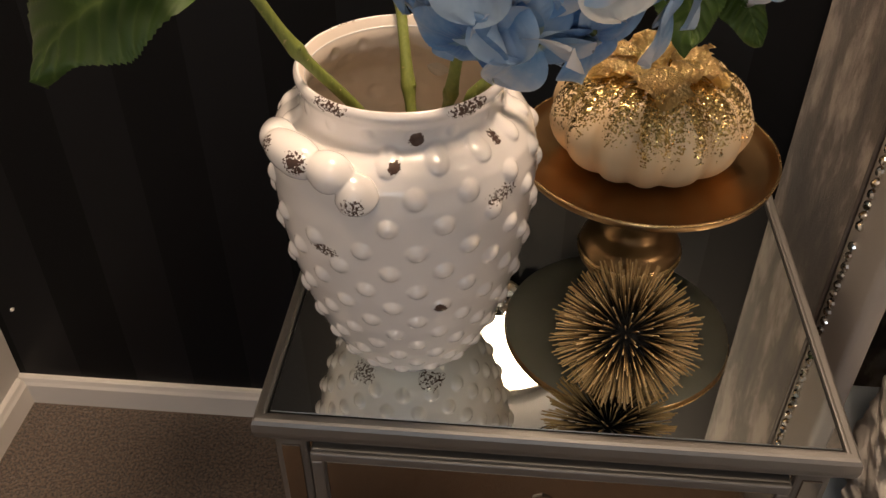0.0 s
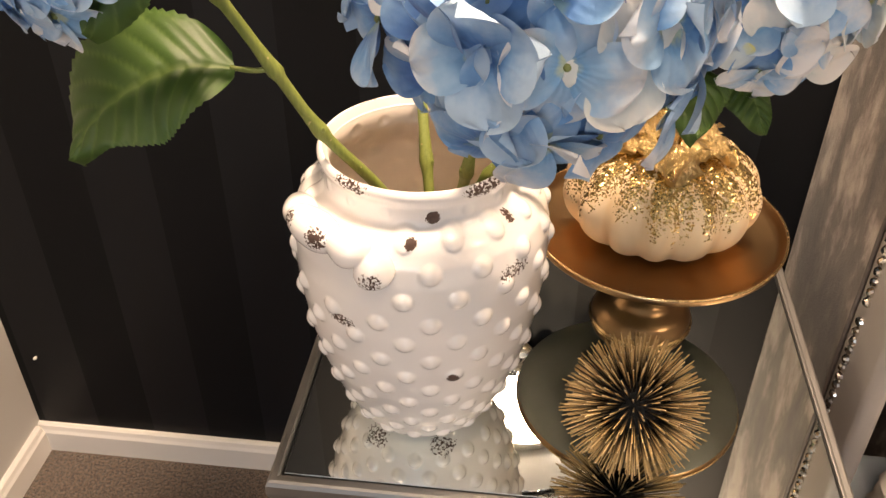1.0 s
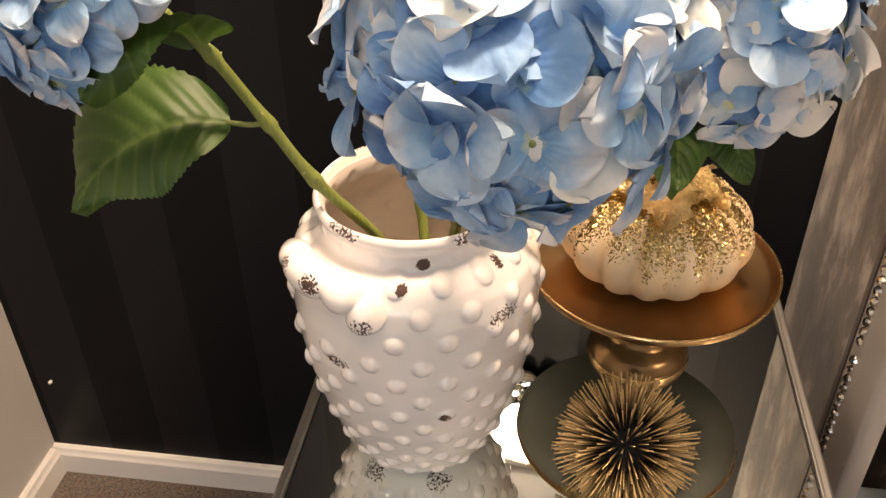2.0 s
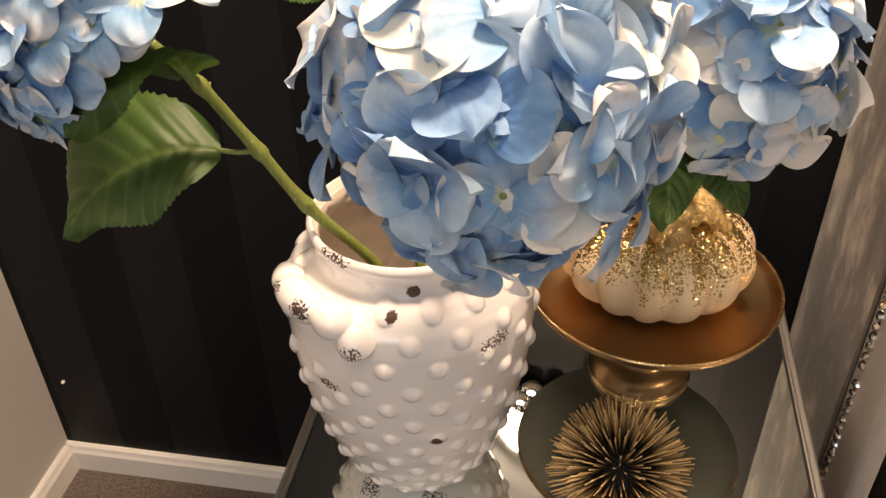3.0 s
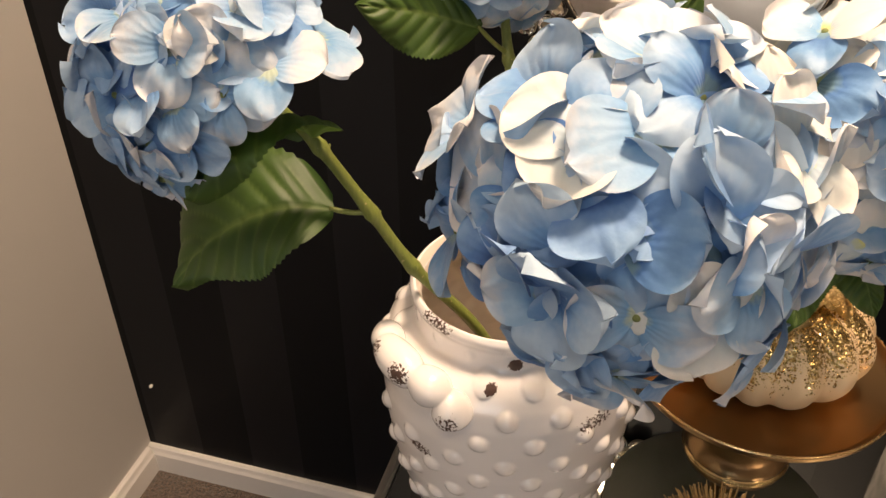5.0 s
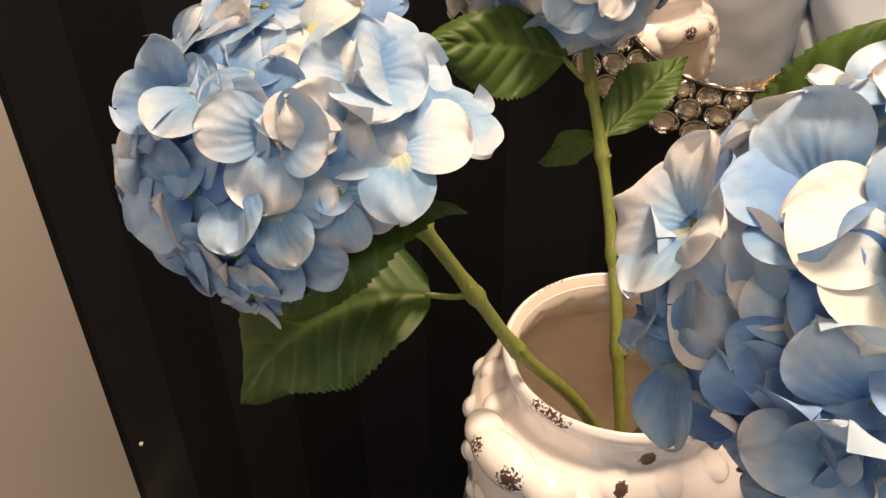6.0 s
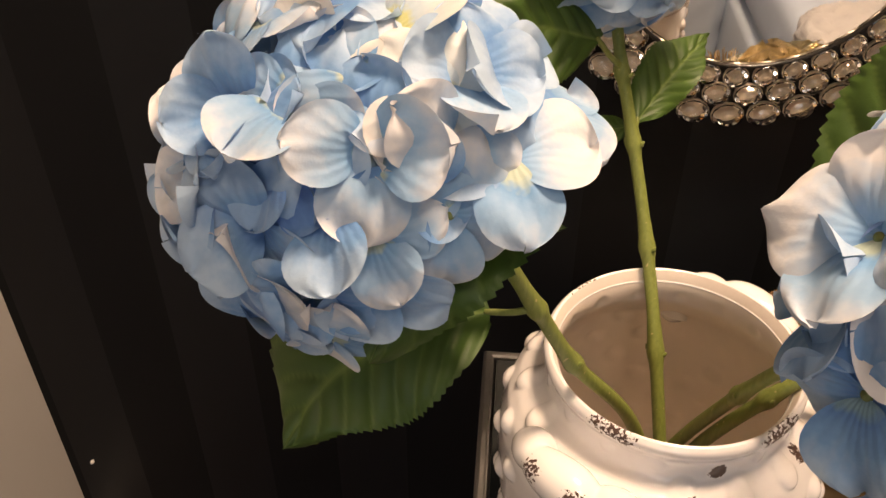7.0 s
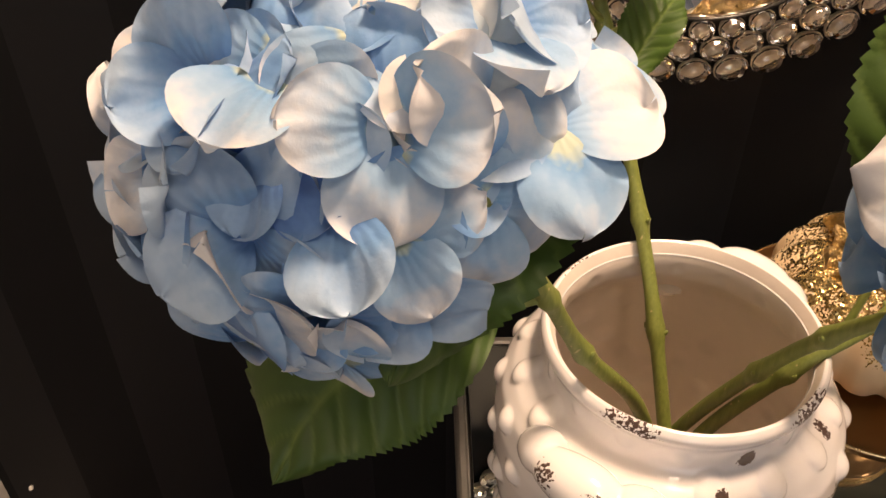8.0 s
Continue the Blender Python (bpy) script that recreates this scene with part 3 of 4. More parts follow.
# ---- cake stand, pumpkin and wire ball ----
SX, SY = 0.2265, 0.541
stand = thing("cake_stand", (SX, SY, TZ), "antique gold metal cake stand on a short pedestal", "cake stand")
PZ = 0.131
part("plate", lathe([(0.0001, 0.1165), (0.03, 0.1165), (0.09, 0.119), (0.122, 0.1215), (0.129, 0.1255), (0.1312, PZ), (0.1322, PZ + 0.0006), (0.1335, PZ - 0.0002), (0.1325, 0.1235)][::-1], 160), BRONZE, stand)
part("underside", lathe([(0.0325, 0.1135), (0.09, 0.1150), (0.124, 0.1175), (0.1325, 0.1235)], 160), surface("dull_grey_metal", (0.23, 0.235, 0.21), 0.5, 0.6, vary=0.15, scale=20, bump=0.1), stand, "dull grey unpolished underside")
ring = [(0.1335 + 0.0013 * math.cos(a), PZ + 0.0013 * math.sin(a)) for a in np.linspace(0, 2 * math.pi, 9)]
part("rolled_rim", lathe(ring[::-1], 160), BRASS_EDGE, stand, "bright rubbed rim")
foot = [(0.0545, 0.0), (0.0562, 0.003), (0.0558, 0.010), (0.050, 0.019), (0.040, 0.025), (0.034, 0.0275), (0.0335, 0.031), (0.030, 0.0345), (0.024, 0.0385), (0.019, 0.046), (0.0168, 0.062), (0.0172, 0.082), (0.021, 0.098), (0.028, 0.108), (0.034, 0.1135)]
part("pedestal", lathe(finer([(z, r) for r, z in foot], 0.002), 120), BRONZE, stand)
part("foot_ring", lathe([(0.0545, 0.0), (0.0575, 0.0), (0.058, 0.0022), (0.056, 0.0036)], 120), BRASS_EDGE, stand, "worn pale foot ring")

PX, PY, PB = 0.226, 0.545, TZ + 0.1195
pump = thing("pumpkin", (PX, PY, PB), "cream decorative pumpkin with gold glitter dripping from its top", "pumpkin")
PR, PHT, RIBS = 0.1, 0.108, 14


def ribbed(a, r, z, i):
    t = i / 46
    w = 1 - 0.085 * abs(math.cos(RIBS / 2 * a + 0.5 + 0.25 * math.sin(3 * a))) ** 3.0 * math.sin(math.pi * min(1, max(0, t))) ** 0.4
    return r * w * (1 + 0.02 * math.sin(2 * a + 1)), z


prof = []
for i in range(47):
    t = -math.pi / 2 + math.pi * i / 46
    r = PR * abs(math.cos(t)) ** 0.62 * (1.0 if t < 0 else 1 - 0.04 * t)
    z = PHT * (0.47 + 0.5 * math.sin(t) * (1 - 0.20 * (max(0, 1 - r / 0.05)) ** 1.5 * (1 if t > 0 else 0.6)))
    prof.append((max(r, 0.0004), z))
part("body", lathe(prof, 280, ribbed), PUMPKIN, pump)


def foil_leaf(k):
    """A ruffled gold leaf that lies over the pumpkin's shoulder."""
    rng = random.Random(40 + k)
    bm = bmesh.new()
    n, w = 14, 8
    rows = []
    for i in range(n + 1):
        s = i / n
        half_w = 0.030 * math.sin(math.pi * min(1, 0.12 + 0.88 * s) ** 0.9) ** 0.7 + 0.001
        row = []
        for j in range(-w, w + 1):
            u = j / w
            jag = 1 + 0.22 * math.sin(9 * s * math.pi + k) * abs(u) ** 3
            rad = 0.012 + 0.058 * s
            zz = 0.106 + 0.010 * math.sin(2.2 * s) - 0.024 * s * s + 0.0055 * math.sin(5 * u + 7 * s + k) * (0.3 + s) + 0.004 * abs(u) ** 2 * rng.uniform(0.2, 1.6)
            row.append(bm.verts.new((rad, u * half_w * jag, zz)))
        rows.append(row)
    for a, b in zip(rows, rows[1:]):
        for j in range(2 * w):
            bm.faces.new((a[j], a[j + 1], b[j + 1], b[j]))
    bmesh.ops.solidify(bm, geom=bm.faces[:], thickness=0.0008)
    return bm


for k in range(5):
    part("gold_leaf", foil_leaf(k), FOIL, pump, "crumpled gold leaf").matrix_basis = pose(0, 0, 0, 0, 0, 72 * k + 10 * math.sin(3 * k) - 90)
part("stalk", tube(spline([(0, 0, 0.095), (0.003, 0.002, 0.112), (0.009, 0.004, 0.124), (0.016, 0.004, 0.129)], 12), [0.010, 0.009, 0.008, 0.0075, 0.007, 0.007, 0.007, 0.0068, 0.0068, 0.007, 0.0075, 0.0078], 9), FOIL, pump, "stubby gold stalk")

WX, WY, WR = 0.2, 0.333, 0.0655
ball = thing("wire_burst_ball", (WX, WY, TZ), "gold wire burst ball with a dark core", "ornament")
core = bmesh.new()
bmesh.ops.create_icosphere(core, subdivisions=3, radius=0.027)
bmesh.ops.translate(core, vec=(0, 0, WR), verts=core.verts)
part("core", core, surface("matt_black_core", (0.004, 0.004, 0.004), 0.95, vary=0.3), ball, "dark core")


def spike_mesh(length):
    bm = bmesh.new()
    tube([Vector((0, 0, 0.025)), Vector((0, 0, length))], [0.00048, 0.00066], 5, bm)
    return bm


rng = random.Random(5)
first_spikes, rest = [], bmesh.new()
SPIKES = 640
spike_datas = []
for k in range(5):
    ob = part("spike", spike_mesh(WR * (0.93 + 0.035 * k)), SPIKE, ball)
    ob.data.materials.append(SPIKE_TIP)
    ob.data.polygons[-1].material_index = 1
    spike_datas.append(ob.data)
    first_spikes.append(ob)
for k in range(SPIKES):
    z = 1 - 2 * (k + 0.5) / SPIKES
    a = k * 2.39996 + rng.uniform(-0.1, 0.1)
    z = max(-0.985, min(0.985, z + rng.uniform(-0.03, 0.03)))
    d = Vector((math.sqrt(1 - z * z) * math.cos(a), math.sqrt(1 - z * z) * math.sin(a), z))
    m = Matrix.Translation((0, 0, WR)) @ d.to_track_quat("Z", "Y").to_matrix().to_4x4()
    facing = d.dot(Vector((0, -0.75, 0.66)))
    if k < 5:
        first_spikes[k].matrix_basis = m
    elif facing > 0.12 and k % 20 != 0:
        shared("spike", spike_datas[k % 5], ball, m)
    else:
        L = WR * rng.uniform(0.93, 1.06) if z > -0.9 else WR * 0.99
        tube([d * 0.025, d * L], [0.00048, 0.00066], 5, rest)
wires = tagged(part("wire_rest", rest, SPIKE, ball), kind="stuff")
wires.matrix_basis = pose(0, 0, WR)

# ---- round wall mirror with crystal beads ----
MX, MZ, MR = 0.097, 1.086, 0.146
wm = thing("wall_mirror", (MX, Y1, MZ), "round wall mirror framed by three rings of crystal beads", "mirror")
glass = capped(lathe([(MR, 0.0), (MR, 0.012), (MR - 0.003, 0.0135)], 120), 120)
part("mirror_glass", glass, WALL_MIRROR, wm, "clear round glass", False).matrix_basis = pose(0, -0.0005, 0, 90, 0, 0)
part("backing", lathe([(0.135, 0.001), (0.196, 0.001), (0.197, 0.006), (0.135, 0.006)], 120), SETTING, wm, "black backing ring", False).matrix_basis = pose(0, -0.0005, 0, 90, 0, 0)
wire = [(0.1465 + 0.002 * math.cos(a), 0.016 + 0.002 * math.sin(a)) for a in np.linspace(0, 2 * math.pi, 9)]
part("inner_wire", lathe(wire[::-1], 120), SETTING, wm, "dark metal wire").matrix_basis = pose(0, -0.0005, 0, 90, 0, 0)


def bead_mesh(w, h, d):
    """A cushion-cut crystal with facets; its face looks along z."""
    return lathe([(0.0006, d), (0.42, d), (0.72, d * 0.82), (0.96, d * 0.42), (1.0, d * 0.2), (0.86, -d * 0.1), (0.45, -d * 0.45), (0.02, -d * 0.6)], 14, lambda a, r, z, i: (r if i else r, z))


def bead(size_x, size_y, depth):
    bm = bead_mesh(1, 1, depth)
    bmesh.ops.scale(bm, vec=(size_x, size_y, 1), verts=bm.verts)
    return bm


first = {}
for row, (rad, sx, sy, off) in enumerate(((0.1575, 0.0118, 0.0108, 0.0), (0.1768, 0.0135, 0.0115, 0.5), (0.1995, 0.0158, 0.0128, 0.0))):
    for k in range(36):
        ang = 2 * math.pi * (k + off) / 36
        m = pose(0, -0.017, 0, 90, 0, 0) @ pose(0, 0, 0, 0, 0, math.degrees(ang)) @ pose(0, -rad, 0)
        if row not in first:
            gem = part("crystal", bead(sx, sy, 0.009), CRYSTAL, wm, "faceted clear crystal", False)
            cup = part("setting", lathe([(0.0, -0.0105), (0.7, -0.0105), (0.98, -0.004), (1.06, -0.0005), (1.02, 0.0002), (0.9, -0.003), (0.4, -0.0075), (0.0, -0.008)], 14), FOIL_CUP, gem, "silver foil bead cup")
            cup.matrix_basis = Matrix.Diagonal((sx, sy, 1, 1))
            first[row] = (gem.data, cup.data, Matrix.Diagonal((sx, sy, 1, 1)))
            gem.matrix_basis = m
        else:
            gem = shared("crystal", first[row][0], wm, m)
            shared("setting", first[row][1], gem, first[row][2])

# ---- bed with wing headboard ----
HX, HY0, HY1 = 0.449, 0.440, 0.768
bed_head = thing("headboard", (HX, HY1, 0), "grey crushed velvet wing headboard trimmed with crystal studs", "headboard")
wing = box(0, 0.018, HY0 - HY1, 0, 0.03, 1.45, 0.007, 4)
bmesh.ops.subdivide_edges(wing, edges=wing.edges[:], cuts=3, use_grid_fill=True)
part("wing", wing, VELVET, bed_head)
part("border", box(-0.004, 0.020, HY0 - HY1 - 0.012, HY0 - HY1 + 0.078, 0.03, 1.45, 0.008, 4), surface("silver_grey_velvet_border", (0.31, 0.285, 0.27), 0.55, vary=0.1, scale=14, fine=420, bump=0.3, dist=0.001), bed_head, "smooth paler border strip")
part("piping", tube([Vector((-0.004, HY0 - HY1 + 0.079, z)) for z in np.linspace(0.03, 1.45, 12)], [0.0028] * 12, 8), surface("dark_piping", (0.10, 0.085, 0.08), 0.6), bed_head, "thin dark seam")
part("back_panel", box(0.018, 1.75, -0.09, 0, 0.03, 1.45, 0.02, 3), VELVET, bed_head)
stud_cut = lathe([(0.0001, 0.0050), (0.0030, 0.0050), (0.0052, 0.0030), (0.0062, 0.0004), (0.0062, -0.001)], 10)
stud0 = None
rng = random.Random(9)
z, k = 0.30, 0
while z < 1.42:
    m = pose(-0.0045, HY0 - HY1 + 0.053 + rng.uniform(-0.0006, 0.0006), z, 0, -90, rng.uniform(0, 90))
    missing = 0.672 < z < 0.694
    if not missing:
        if stud0 is None:
            stud0 = part("stud", stud_cut, STUD, bed_head, "round crystal stud", False)
            stud0.matrix_basis = m
        else:
            shared("stud", stud0.data, bed_head, m)
    z += 0.0132
    k += 1


def soft_block(sx, sy, sz, cuts, amp, scale, seed):
    bm = bmesh.new()
    bmesh.ops.create_cube(bm, size=1)
    bmesh.ops.subdivide_edges(bm, edges=bm.edges[:], cuts=cuts, use_grid_fill=True)
    for v in bm.verts:
        p = v.co * 2
        q = Vector([math.copysign(abs(c) ** 0.85, c) for c in p])
        l = (abs(q.x) ** 6 + abs(q.y) ** 6 + abs(q.z) ** 6) ** (1 / 6) or 1
        p = q / max(1, l) * 1.0
        v.co = Vector((p.x * sx / 2, p.y * sy / 2, p.z * sz / 2))
    bm.normal_update()
    for v in bm.verts:
        v.co += v.normal * amp * noise.fractal(v.co * scale + Vector((seed, 0, 0)), 0.9, 2.0, 4)
    return bm


base = tagged(to_object("bed_base", box(0.50, 1.66, -1.45, 0.66, 0.0, 0.30, 0.02, 3), LINEN), "bed base with a pale blue valance", "bed base")
mat = tagged(to_object("mattress", soft_block(1.12, 2.05, 0.22, 10, 0.004, 6, 1), LINEN), "mattress with pale blue fitted linen", "mattress")
mat.matrix_basis = pose(1.07, -0.39, 0.405)
throw = tagged(to_object("plush_throw", soft_block(0.70, 0.95, 0.23, 44, 0.012, 34, 4), FLUFF), "white fluffy plush throw on the bed", "throw")
throw.matrix_basis = pose(0.835, 0.05, 0.445, 0, 0, 0)
# invented block out of view: gives the wall mirror something pale blue to reflect
bench = tagged(to_object("bench", soft_block(0.52, 1.30, 0.50, 26, 0.012, 7, 11), LINEN), "unseen pale blue soft block added for the wall mirror to reflect", "bench")
bench.matrix_basis = pose(0.27, -1.60, 0.255)
# black block that makes the area behind the throw dark
cush = tagged(to_object("cushion", soft_block(0.42, 0.14, 0.42, 12, 0.006, 9, 7), DARK_CLOTH), "soft black block in front of the headboard", "cushion")
cush.matrix_basis = pose(0.76, 0.585, 0.72, -12, 0, 0)


# ---- hydrangeas ----
def petal_mesh(k, length, width):
    """A broad silk petal: rounded or bluntly pointed, creased along its middle, with a waved and partly rolled edge."""
    rng = random.Random(100 + k)
    lift, curl, cup, twist = rng.uniform(0.10, 0.34), rng.uniform(0.25, 0.70), rng.uniform(-0.35, 0.18), rng.uniform(-0.14, 0.14)
    wave, phase, point = rng.uniform(0.03, 0.085), rng.uniform(0, 6.3), rng.choice((0.0, 0.05, 0.12, 0.18))
    crease, roll_in, skew, wide = rng.choice((-0.03, 0.06, 0.16, 0.26)), rng.uniform(-0.2, 0.3), rng.uniform(-0.12, 0.12), rng.uniform(1.0, 1.2)
    bm = bmesh.new()
    rows, nv, nu = [], 16, 7
    for i in range(nv + 1):
        th = math.pi * (0.035 + 0.960 * i / nv)
        v = (1 - math.cos(th)) / 2
        w = wide * width * math.sin(th) ** (1.12 - 0.14 * v + 0.6 * point) * (0.86 + 0.26 * v)
        row = []
        for j in range(-nu, nu + 1):
            u = j / nu
            x = u * w + skew * length * v * v
            y = length * (v + point * 0.5 * v ** 8 * (1 - u * u) - 0.05 * math.exp(-(u / 0.25) ** 2) * v ** 12 * (point < 0.02))
            z = length * (lift * v - curl * v ** 2.4 * 0.7 + cup * u * u * v * 0.5 + wave * math.sin(4.2 * u + 5 * v + phase) * v + twist * u * v * 0.5)
            z += length * (crease * abs(u) * v * (1 - 0.5 * v) + roll_in * 0.3 * max(0, u - 0.2) ** 2 * v)
            z += length * 0.018 * math.sin(11 * u + 2 * phase) * v ** 4 + length * 0.03 * math.exp(-(u / 0.12) ** 2) * v * (1 - v)
            row.append(bm.verts.new((x, y, z)))
        rows.append(row)
    for a, b in zip(rows, rows[1:]):
        for j in range(2 * nu):
            bm.faces.new((a[j], a[j + 1], b[j + 1], b[j]))
    return bm


PETAL_DATA = []
for paint in PETALS:
    kinds = []
    for k in range(14):
        bm = petal_mesh(k, 0.043, 0.0205 + 0.0012 * (k % 4))
        me = bpy.data.meshes.new("petal")
        bm.normal_update()
        bm.to_mesh(me)
        bm.free()
        for poly in me.polygons:
            poly.use_smooth = True
        me.materials.append(paint)
        kinds.append(me)
    PETAL_DATA.append(kinds)
eye = bmesh.new()
bmesh.ops.create_icosphere(eye, subdivisions=2, radius=0.0024)
EYE_ME = bpy.data.meshes.new("floret")
eye.to_mesh(EYE_ME)
eye.free()
EYE_ME.materials.append(SEED)


def leaf_mesh(line, side, width, fold, seed, teeth=26):
    """A serrated leaf along a curved midrib, with quilted side veins; side points from the midrib to one edge."""
    rng = random.Random(seed)
    bm = bmesh.new()
    vein_of = bm.verts.layers.float.new("vein")
    rows, nv, nu = [], 96, 14
    mid = spline(line, nv + 1)
    ph = rng.uniform(0, 6)
    for i in range(nv + 1):
        v = i / nv
        d = (mid[min(i + 1, nv)] - mid[max(i - 1, 0)]).normalized()
        across = (side - d * side.dot(d)).normalized()
        up = across.cross(d)
        if up.z < 0:
            up = -up
        w = width * (math.sin(math.pi * (0.015 + 0.985 * v) ** 0.84)) ** 0.78
        tooth = 1 - 0.075 * ((v * teeth) % 1.0) * (v > 0.12)
        row = []
        for j in range(-nu, nu + 1):
            u = j / nu
            s = (v * 8.0 - abs(u) * 1.6 + (0.5 if u < 0 else 0.0)) % 1.0
            crease = math.exp(-((min(s, 1 - s)) / 0.07) ** 2) * min(1, 3 * v)
            rib = math.exp(-(u / 0.05) ** 2)
            quilt = math.sin(math.pi * s) ** 0.7
            h = fold * abs(u) * w - 0.10 * width * (1 if u < 0 else 0.3) * u * u * v + 0.0026 * quilt * (1 - abs(u) ** 4) * min(1, 4 * v) - 0.0014 * rib
            h += 0.005 * math.sin(3.1 * v * math.pi + 2 * u + ph) * abs(u) ** 1.5
            h -= 0.35 * width * abs(u) ** 2.5 * v * 0.4
            w_here = w * (0.80 if u > 0 else 1.12)
            vert = bm.verts.new(mid[i] + across * (u * w_here * (tooth if abs(u) > 0.9 else 1)) + d * (0.18 * abs(u) * w * (1 - v)) + up * h)
            vert[vein_of] = max(rib, 0.55 * crease)
            row.append(vert)
        rows.append(row)
    for a, b in zip(rows, rows[1:]):
        for j in range(2 * nu):
            bm.faces.new((a[j], a[j + 1], b[j + 1], b[j]))
    return bm


def outward(azimuth, elevation):
    a, e = radians(azimuth), radians(elevation)
    return Vector((math.cos(e) * math.cos(a), math.cos(e) * math.sin(a), math.sin(e)))


def hydrangea(label, line, nodes, centre, radius, count, seed, mix, keys=(), leaves=(), thick=0.0052, squash=0.92, floor_at=-0.62, grow_to=None, silk=1.0):
    """One stem: its cane with swollen joints, its leaves, and a ball of four-petalled florets on thin stalks."""
    rng = random.Random(seed)
    root = Vector(line[0])
    plant = thing("hydrangea", root, label, "artificial flower", "hydrangeas in the vase")
    pts = spline([Vector(p) - root for p in line], 120)
    radii = [thick * (1 - 0.22 * i / 119) for i in range(120)]
    for zj in nodes:
        k = min(range(120), key=lambda i: abs(pts[i].z + root.z - zj))
        for i in range(120):
            radii[i] += 0.0019 * math.exp(-((i - k) / 1.6) ** 2) + 0.0007 * math.exp(-((i - k - 3) / 2.0) ** 2)
    cane = part("stem", tube(pts, radii, 14), STEM, plant, "green cane with swollen joints")
    for zj in nodes:
        k = min(range(120), key=lambda i: abs(pts[i].z + root.z - zj))
        side = Vector((rng.uniform(-1, 1), -0.6, rng.uniform(0, 0.4))).normalized()
        for sgn in (1, -1):
            d = (side * sgn).normalized()
            p = pts[k] + d * radii[k] * 0.8
            part("bud", tube([p - d * 0.002, p + d * 0.0015 + Vector((0, 0, 0.001)), p + d * 0.0028 + Vector((0, 0, 0.0035))], [0.0022, 0.0019, 0.0005], 7), STEM, cane, "small leaf scar")
    c = Vector(centre) - root
    for n_leaf, (midrib, side, width, fold, joint) in enumerate(leaves):
        base = Vector(midrib[0])
        ob = part("leaf", leaf_mesh([Vector(p) - base for p in midrib], Vector(side), width, fold, seed + 7 * n_leaf), LEAF, plant, "serrated dark green leaf")
        ob.matrix_basis = Matrix.Translation(base - root)
        a, b = Vector(joint) - base, Vector((0, 0, 0))
        petiole = tube(spline([a, (a + b) / 2 + Vector((0, 0, -0.002)), b - a.normalized() * 0.004], 8), [0.0026, 0.0023, 0.0021, 0.0020, 0.0020, 0.0020, 0.0019, 0.0015], 8)
        part("petiole", petiole, STEM, ob, "short leaf stalk")
    dirs = [outward(k[0], k[1]) for k in keys]
    kinds = [k[2] for k in keys]
    n = 0
    axis = Vector(grow_to).normalized() if grow_to else (c - pts[-12]).normalized()
    while len(dirs) < count and n < 6000:
        z = rng.uniform(-1, 1)
        a = rng.uniform(0, 2 * math.pi)
        d = Vector((math.sqrt(1 - z * z) * math.cos(a), math.sqrt(1 - z * z) * math.sin(a), z))
        gap = 2.05 / math.sqrt(count) * (3.0 if n < 1500 else 2.6 if n < 3500 else 2.0) * 0.56
        if d.dot(axis) > floor_at and all((d - e).length > gap for e in dirs):
            dirs.append(d)
            kinds.append(rng.choices((0, 1, 2, 3), mix)[0])
        n += 1
    stalks = bmesh.new()
    neck = pts[-1]
    for layer, (depth, size) in enumerate(((0.80, 1.0), (0.50, 0.80))):
        for n, (d, kind) in list(enumerate(zip(dirs, kinds)))[:: 1 if layer == 0 else 2]:
            if layer:
                d = (d + Vector((rng.uniform(-0.5, 0.5), rng.uniform(-0.5, 0.5), rng.uniform(-0.5, 0.5)))).normalized()
                kind = rng.choices((0, 1, 3), (5, 2, 2))[0]
                if d.dot(axis) < floor_at:
                    continue
            far = depth * radius * (rng.uniform(0.90, 0.96) if n % 2 else rng.uniform(1.0, 1.07))
            at = c + Vector((d.x, d.y, d.z * squash)) * far
            tilt = Vector((rng.uniform(-1, 1), rng.uniform(-1, 1), rng.uniform(-1, 1))) * 0.18
            facing = (d + tilt + axis * 0.2).normalized()
            grow, spin, petals = size * rng.uniform(0.70, 0.90), rng.uniform(0, 6.3), 4 if rng.random() < 0.85 else 5
            if layer == 0 and n < len(keys):
                facing = (d + tilt * 0.3 + axis * 0.15 + Vector((0, 0, keys[n][6] if len(keys[n]) > 6 else 0.0))).normalized()
                grow, spin, petals = 0.84 * keys[n][3], -radians(keys[n][4]), 4
                at = c + Vector((d.x, d.y, d.z * squash)) * keys[n][5] * radius
            east = Vector((0, 0, 1)).cross(facing).normalized()
            north = facing.cross(east)
            turned = Matrix((east, north, facing)).transposed().to_4x4()
            m = Matrix.Translation(at) @ turned @ Matrix.Rotation(spin, 4, "Z")
            floret = shared("floret", EYE_ME, plant, m)
            for q in range(petals):
                turn = Matrix.Rotation(2 * math.pi * (q + rng.uniform(-0.09, 0.09)) / petals, 4, "Z")
                tip_up = Matrix.Rotation(rng.uniform(-0.22, 0.10) if rng.random() < 0.68 else rng.uniform(0.2, 0.65), 4, "X") @ Matrix.Rotation(rng.uniform(-0.2, 0.2), 4, "Y")
                me = PETAL_DATA[kind if rng.random() < 0.8 else rng.choice((0, 1))][rng.randrange(14)]
                shared("petal", me, floret, turn @ Matrix.Translation((0, 0.001, 0.0006 * (q % 2))) @ tip_up @ Matrix.Scale(silk * grow * rng.uniform(0.92, 1.08), 4))
            tube([neck + (c - neck) * 0.3, c + d * far * 0.4, at - facing * 0.001], [0.0016, 0.0011, 0.0009], 5, stalks, False)
    tagged(part("flower_stalks", stalks, STEM, plant, "thin green flower stalks"), kind="stuff")
    return plant


FLOOR_Z = TZ + 0.016
